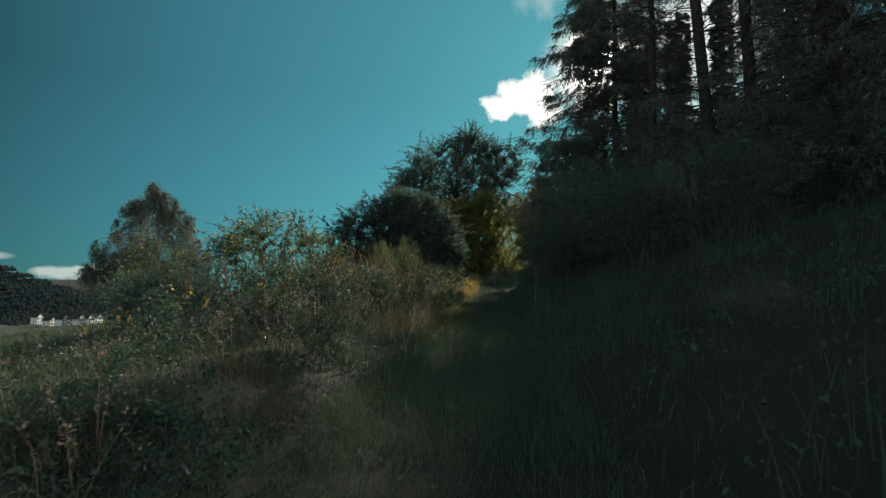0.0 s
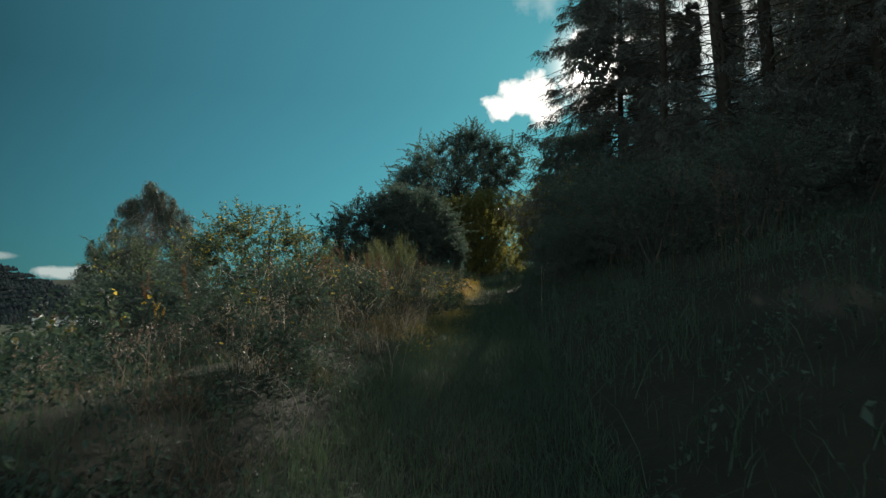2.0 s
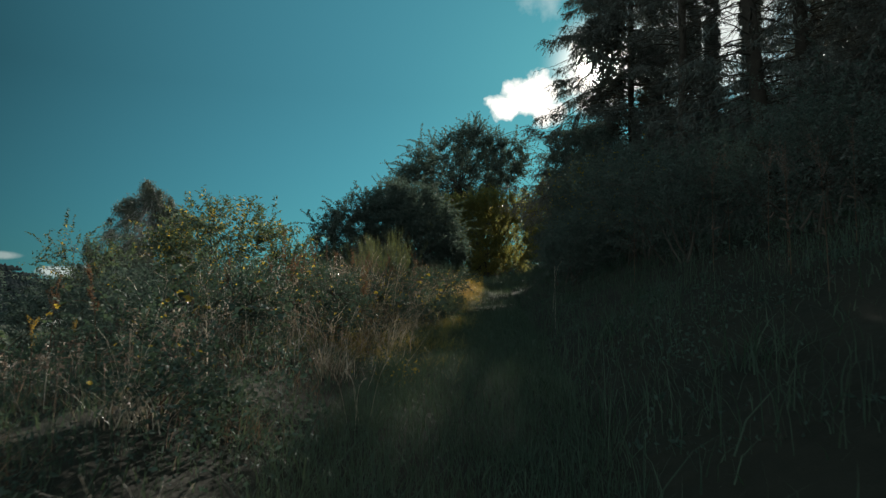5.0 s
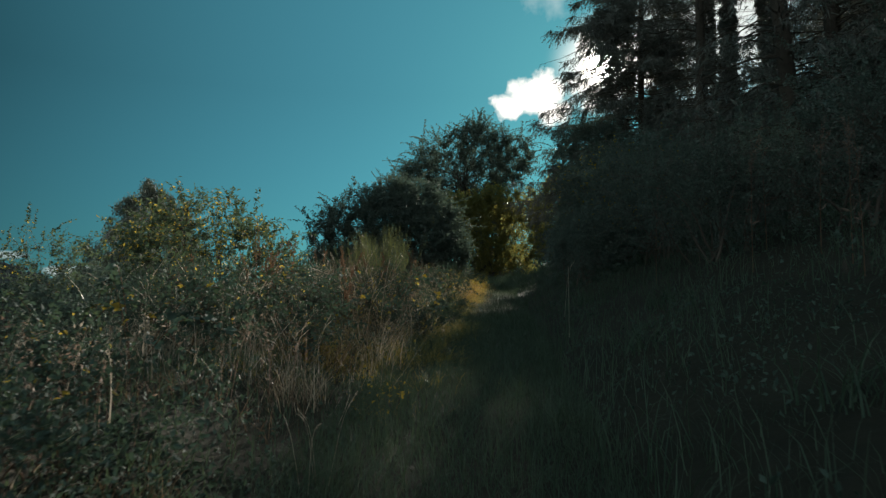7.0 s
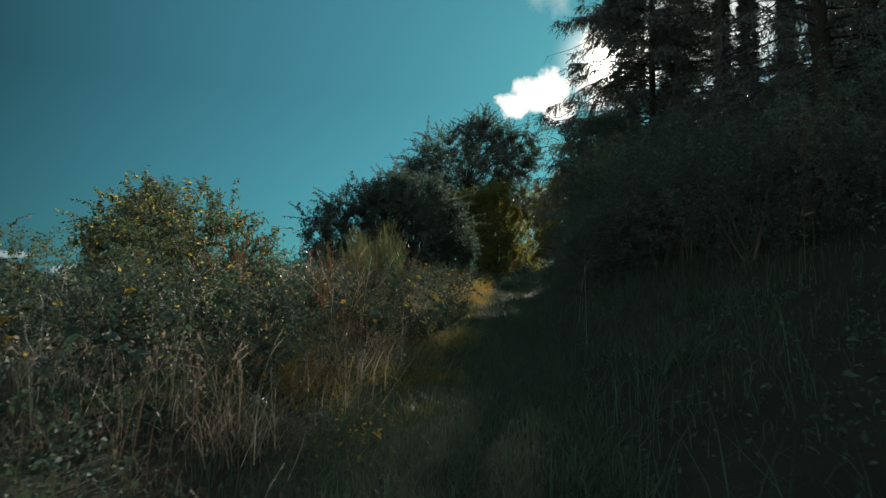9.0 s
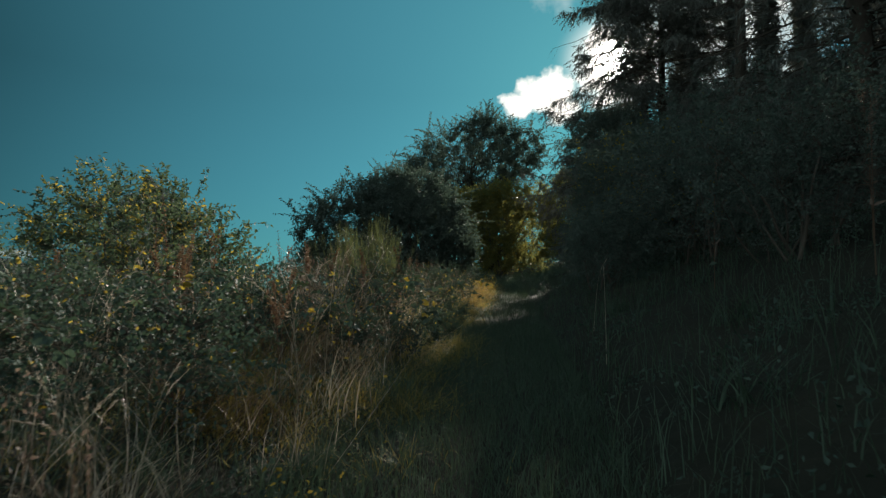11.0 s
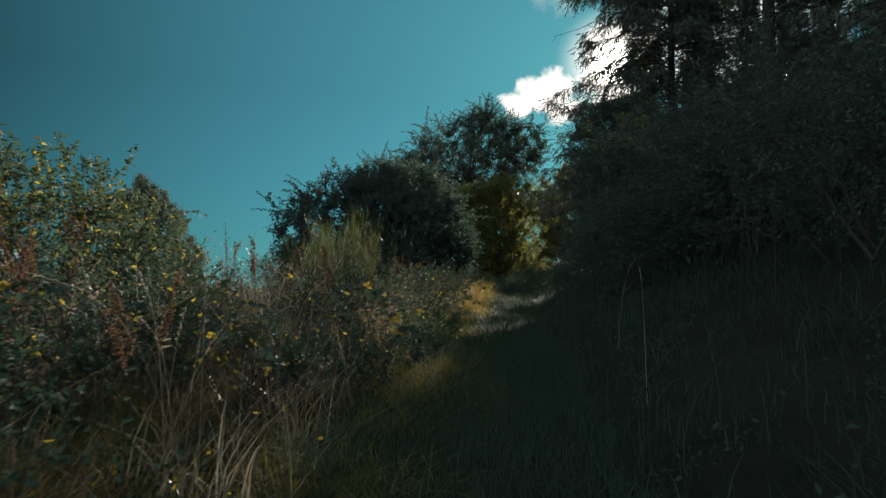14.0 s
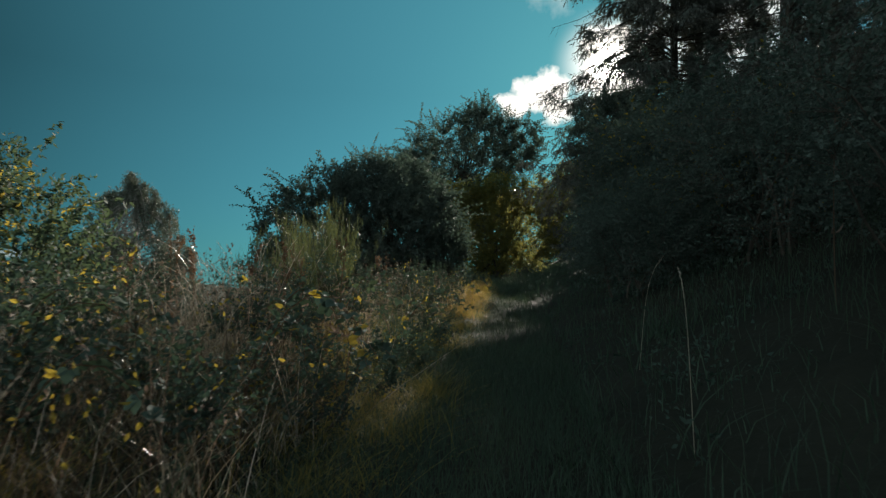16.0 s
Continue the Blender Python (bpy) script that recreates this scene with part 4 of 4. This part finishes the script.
def build_village():
    kinds = [house_kind(8.5, 5, 5.4, 9.2), house_kind(11, 6, 4.6, 7.4)]
    for i, (right, away, k, turn) in enumerate(((-35.5, 545, 1, 91), (-34.75, 540, 0, 92), (-34.2, 543, 0, 90), (-33.65, 540, 0, 93), (-33.0, 546, 0, 90), (-36.4, 590, 0, 96), (-33.9, 610, 1, 100), (-32.4, 570, 0, 95))):
        p = toward(right, 0) * away
        root = thing("house", on_ground(p.x, p.y), "white rendered gabled house in the valley village", "house", "village houses")
        root.matrix_basis = pose(*on_ground(p.x, p.y), 0, 0, turn)
        for name, me, at in kinds[k]:
            ob = part(name, me, roof if name == "chimney" else root)
            if name == "roof_slope":
                roof = ob
            if at:
                ob.location = at


build_village()


# ---- plants one can count ----
def tussock_kind(seed, n, tall, mat, heads, spread=0.13):
    """A grass tussock: leaf blades, stalks and nodding seed heads."""
    at = np.stack([rng.normal(0, spread, n), rng.normal(0, spread, n), np.full(n, -0.03)], 1)
    p, f, tip, way = blades(at, tall * rng.uniform(0.4, 0.85, n), 0.006 * rng.uniform(0.7, 1.3, n), rng.normal(0.25, 0.15, n), rng.uniform(0.3, 1.0, n), 4)
    made = [("tuft", np_mesh("tuft", p, f, mat), "stuff")]
    if heads:
        for i in range(heads):
            a = np.array([[rng.normal(0, spread * 0.6), rng.normal(0, spread * 0.6), -0.02]])
            h = tall * rng.uniform(0.9, 1.35)
            turn = rng.uniform(0, 2 * np.pi)
            k = 8
            s = np.linspace(0, 1, k)[:, None]
            lean, nod = rng.uniform(0.05, 0.3), rng.uniform(0.05, 0.3)
            line = a + np.array([[math.cos(turn), math.sin(turn), 0]]) * h * (lean * s + nod * s ** 5) + np.array([[0, 0, 1.0]]) * h * (s - 0.5 * nod * s ** 6)
            made.append(("stalk", np_mesh("stalk", *polyline_tubes(line[None], (0.0018 * (1 - 0.5 * s[:, 0]))[None], 4), DRY_GRASS, True), ""))
            m = 26
            v = rng.uniform(0.8, 1.0, m)
            where = np.stack([np.interp(v, s[:, 0], line[:, c]) for c in range(3)], 1)
            axis = unit(line[-1] - line[-2])
            made.append(("seed_head", np_mesh("seed_head", *leaves(where, axis + rng.normal(0, 0.35, (m, 3)), rng.uniform(0.009, 0.018, m), 0.28), SEED_HEAD), "stuff"))
    return made


def place_kind(name, kind, x, y, turn, size, label, category, group):
    root = thing(name, on_ground(x, y), label, category, group)
    root.matrix_basis = pose(*on_ground(x, y), 0, 0, turn) @ Matrix.Scale(size, 4)
    holder = root
    for n, me, what in kind:
        under = holder if n in ("leaf", "seed_spike", "seed_head") else root
        made = part(n, me, under, kind=what)
        if n in ("stem", "stalk"):
            holder = made
    return root


def build_tussocks():
    dry = [tussock_kind(1, 90, 0.62, DRY_GRASS, 9), tussock_kind(2, 70, 0.7, DRY_GRASS, 7)]
    green = [tussock_kind(3, 110, 0.5, GREEN_GRASS, 5), tussock_kind(4, 60, 0.35, GREEN_GRASS, 0, 0.07)]
    for x, y, k, size in ((-2.5, 8.1, 0, 1.0), (-2.2, 8.6, 1, 0.95), (-1.25, 7.4, 0, 0.8), (-1.2, 9.3, 1, 1.1), (-1.5, 10.6, 0, 1.0), (-2.0, 13.2, 1, 1.15), (-1.6, 14.2, 0, 1.1), (-2.8, 14.6, 1, 1.2),
                          (-3.0, 11.0, 0, 1.2), (-2.9, 10.0, 1, 1.2), (-1.7, 5.4, 1, 0.7), (-3.4, 16.0, 0, 1.2), (-1.4, 17.0, 1, 1.1), 
                          (-3.6, 9.2, 1, 1.1), (-1.7, 11.8, 1, 1.0), (-2.4, 11.9, 0, 1.15), (-2.35, 13.0, 1, 1.2)):
        place_kind("dry_grass_tussock", dry[k], x, y, x * 97 + y * 41, size, "dry pale grass tussock with nodding seed heads", "grass tussock", "dry tussocks on the verge")
    for x, y, k, size in ((0.32, 7.2, 1, 1.2), (0.45, 9.4, 1, 0.9), (0.1, 5.6, 1, 0.8), (-0.75, 6.2, 0, 0.7), (-0.9, 8.4, 0, 0.7), (1.2, 8.8, 1, 1.6), (1.9, 10.8, 1, 1.8), (1.3, 13.5, 1, 1.6), (-1.0, 4.2, 0, 0.8), (1.6, 6.4, 1, 1.6)):
        place_kind("green_grass_tussock", green[k], x, y, x * 97 + y * 41, size, "green grass tussock catching the low light", "grass tussock", "green tussocks by the path")


build_tussocks()
stalk = tussock_kind(9, 8, 0.6, GREEN_GRASS, 1, 0.03)
place_kind("grass_stalk", stalk, 0.86, 10.9, 250, 1.15, "single tall grass stalk with a pale nodding head", "grass", "tall stalks by the path")
place_kind("grass_stalk", stalk, 0.95, 12.6, 100, 1.1, "single tall grass stalk with a pale nodding head", "grass", "tall stalks by the path")


def stalk_kind(tall, n_spikes, leaf_mat, head_mat, leafy, head_from=0.55, head_size=0.016):
    """A tall herb: a stem with side spikes of seed and narrow leaves."""
    s = np.linspace(0, 1, 9)[:, None]
    bend = rng.normal(0, 0.06, 2)
    line = np.concatenate([tall * bend[None] * s ** 2, tall * s], 1)
    made = [("stem", np_mesh("stem", *polyline_tubes(line[None], (0.005 * (1 - 0.75 * s[:, 0]))[None], 5), RUST_STALK, True), "")]
    spikes = []
    for i in range(n_spikes):
        v = rng.uniform(head_from, 0.95)
        a = np.array([np.interp(v, s[:, 0], line[:, c]) for c in range(3)])
        turn = rng.uniform(0, 2 * np.pi)
        b = a + np.array([math.cos(turn) * 0.4, math.sin(turn) * 0.4, 1.0]) * tall * rng.uniform(0.08, 0.22)
        spikes.append((a, b))
    spikes.append((line[5], line[-1]))
    for a, b in spikes:
        m = 46
        v = rng.uniform(0.1, 1.0, (m, 1))
        at = a * (1 - v) + b * v + rng.normal(0, 0.006, (m, 3))
        made.append(("seed_spike", np_mesh("seed_spike", *leaves(at, rng.normal(size=(m, 3)) + np.array([0, 0, 0.6]), head_size * rng.uniform(0.6, 1.2, m), 0.8), head_mat), "stuff"))
    for i in range(leafy):
        v = rng.uniform(0.08, 0.75)
        a = np.array([[np.interp(v, s[:, 0], line[:, c]) for c in range(3)]])
        way = rng.normal(0, 1, (1, 3)) * np.array([1, 1, 0.25]) + np.array([0, 0, 0.15])
        made.append(("leaf", np_mesh("leaf", *leaves(a, way, 0.12 * (1.1 - v), 0.24), leaf_mat), ""))
    return made


def build_herbs():
    dock = [stalk_kind(0.95, 7, SHRUB_LEAF, RUST_STALK, 5), stalk_kind(0.8, 5, DRY_GRASS, RUST_STALK, 4)]
    willow = [stalk_kind(1.15, 0, RUST_STALK, RUST_STALK, 26, 0.7), stalk_kind(1.0, 2, HERB_BROWN, RUST_STALK, 22, 0.7)]
    gold = [stalk_kind(0.75, 6, WEED_LEAF, YELLOW_LEAF, 18, 0.6, 0.01), stalk_kind(0.65, 5, WEED_LEAF, YELLOW_LEAF, 16, 0.6, 0.01)]
    dead = [stalk_kind(1.25, 3, HERB_BROWN, HERB_BROWN, 4, 0.7)]
    for i, (x, y) in enumerate(((-1.3, 9.1), (-1.45, 9.5), (-2.4, 9.9), (-2.7, 10.4), (-2.1, 12.2), (-2.3, 13.5), (-1.9, 13.9), (-3.3, 10.2), (-2.9, 9.3), (-3.1, 13.0), (-2.5, 15.6), (-1.6, 12.6), (-3.7, 7.6), (-2.9, 7.0))):
        place_kind("dock", dock[i % 2], x, y, i * 77, 0.85 + 0.05 * (i % 6), "rust-brown dock stalk gone to seed", "weed", "dock stalks on the verge")
    for i, (x, y) in enumerate(((-2.22, 9.7), (-2.27, 9.83), (-2.36, 9.6), (-2.14, 9.9), (-2.42, 9.9), (-2.3, 9.95), (-2.18, 9.62), (-2.6, 12.9), (-2.75, 13.1), (-1.3, 13.0), (-1.45, 16.0), (-1.6, 16.4))):
        place_kind("willowherb", willow[i % 2], x, y, i * 63, 0.85 + 0.06 * (i % 5), "tall willowherb with reddish withered leaves", "weed", "willowherbs on the verge")
    for i, (x, y) in enumerate(((-4.2, 6.4), (-4.0, 6.9), (-3.6, 6.0), (-4.6, 7.4), (-3.4, 7.5), (-3.2, 5.6), (-4.9, 8.2), (-2.8, 6.2), (-3.0, 8.8), (-2.3, 11.2))):
        place_kind("goldenrod", gold[i % 2], x, y, i * 51, 0.55 + 0.06 * (i % 4), "green herb with yellow flower heads and leaves", "weed", "yellow herbs on the verge")
    for i, (x, y) in enumerate(((2.6, 8.2), (2.9, 8.9), (3.1, 9.8), (2.7, 10.4), (3.3, 11.5), (2.4, 7.2), (3.6, 9.0), (2.2, 12.4))):
        place_kind("withered_stalk", dead[0], x, y, i * 71, 0.9 + 0.08 * (i % 5), "pale withered weed stalk on the shaded bank", "weed", "withered stalks on the bank")


build_herbs()


def build_broom(x, y, tall, n):
    root = thing("broom_bush", on_ground(x, y), "green broom bush with upright wiry twigs", "bush", "brooms on the verge")
    turn, lean = rng.uniform(0, 2 * np.pi, n), np.abs(rng.normal(0, 0.35, n))
    h = tall * rng.uniform(0.55, 1.08, n) * (1 - 0.25 * np.minimum(lean, 1))
    s = np.linspace(0, 1, 5)[None, :, None]
    way = np.stack([np.cos(turn), np.sin(turn), np.zeros(n)], 1)[:, None]
    lines = way * (h * lean)[:, None, None] * s ** 0.8 + np.array([0, 0, 1.0]) * h[:, None, None] * s - np.array([0, 0, 0.03])
    for i in range(14):
        part("stem", np_mesh("stem", *polyline_tubes(lines[i:i + 1], 0.008 * (1 - 0.8 * s[:, :, 0]), 5), TWIG, True), root)
    part("twigwork", np_mesh("twigwork", *polyline_tubes(lines[14:], 0.003 * (1 - 0.7 * s[:, :, 0]) * np.ones((n - 14, 1)), 3), BROOM_GREEN), root, kind="stuff")
    m = n * 26
    w = rng.integers(0, n, m)
    v = rng.uniform(0.25, 1.0, m)
    seg = np.minimum((v * 4).astype(int), 3)
    f = (v * 4 - seg)[:, None]
    at = lines[w, seg] * (1 - f) + lines[w, seg + 1] * f
    up = unit(lines[w, -1] - lines[w, 0]) + rng.normal(0, 0.22, (m, 3))
    p, q, tip, d = blades(at, rng.uniform(0.08, 0.24, m), np.full(m, 0.004), rng.normal(0.2, 0.2, m), rng.uniform(0, 0.25, m), 2)
    part("foliage", np_mesh("foliage", p, q, BROOM_GREEN), root, kind="stuff")


build_broom(-1.95, 15.0, 1.35, 150)
build_broom(-2.7, 16.4, 1.25, 120)
build_broom(-3.8, 17.6, 1.3, 110)


def bramble_leaf(mat):
    """A leaf of three ovate leaflets, each folded along its rib."""
    pieces = []
    wide = np.array([0.0, 0.33, 0.46, 0.3, 0.0])
    s = np.linspace(0, 1, 5)
    for turn, size in ((0, 0.055), (1.15, 0.042), (-1.15, 0.042)):
        rib = np.stack([s, 0 * s, -0.18 * s ** 2], 1)
        left, right = rib + np.stack([0 * s, wide, 0.35 * wide], 1), rib + np.stack([0 * s, -wide, 0.35 * wide], 1)
        p = np.concatenate([rib, left[1:4], right[1:4]]) * size
        c, n = math.cos(turn), math.sin(turn)
        p = p @ np.array([[c, n, 0], [-n, c, 0], [0, 0, 1.0]])
        f = [[0, 1, 5], [1, 2, 6], [1, 6, 5], [2, 3, 7], [2, 7, 6], [3, 4, 7], [0, 8, 1], [1, 8, 9], [1, 9, 2], [2, 9, 10], [2, 10, 3], [3, 10, 4]]
        pieces.append((p, np.array(f)))
    return np_mesh("leaf", *joined(pieces), mat)


def build_brambles():
    kinds = [bramble_leaf(SHRUB_LEAF), bramble_leaf(WEED_LEAF), bramble_leaf(OCHRE_LEAF)]
    spots = ((-1.5, 13.4), (-1.3, 11.0), (-2.0, 10.2), (-1.6, 9.8), (-2.6, 9.2), (-1.1, 14.6), (-0.95, 16.2), (-1.2, 17.8), (-3.2, 8.0), (-2.2, 7.2), (-1.9, 12.6), (-2.6, 12.2), (-3.4, 12.0), (-1.0, 12.0), (-2.9, 5.8), (-0.8, 18.8))
    for i, (x, y) in enumerate(spots):
        root = thing("bramble", on_ground(x, y), "arching bramble with green and yellow leaves", "bramble", "brambles on the verge")
        for c in range(5):
            turn, long, rise = rng.uniform(0, 2 * np.pi), rng.uniform(0.5, 0.95), rng.uniform(0.4, 0.75)
            s = np.linspace(0, 1, 8)
            line = np.stack([math.cos(turn) * long * s, math.sin(turn) * long * s, rise * np.sin(s * 2.5) ** 0.9 - 0.03 * (s < 0.05)], 1)
            cane = part("cane", np_mesh("cane", *polyline_tubes(line[None], (0.004 * (1 - 0.6 * s))[None], 5), RUST_STALK, True), root)
            for v in np.linspace(0.15, 0.98, 12):
                ob = part("leaf", kinds[2 if rng.uniform() < 0.08 else i % 2], cane)
                ob.location = [float(np.interp(v, s, line[:, k])) for k in range(3)]
                ob.rotation_euler = (rng.normal(0, 0.5), rng.normal(-0.1, 0.5), rng.uniform(0, 6.28))
                ob.scale = [float(rng.uniform(0.7, 1.25))] * 3


build_brambles()
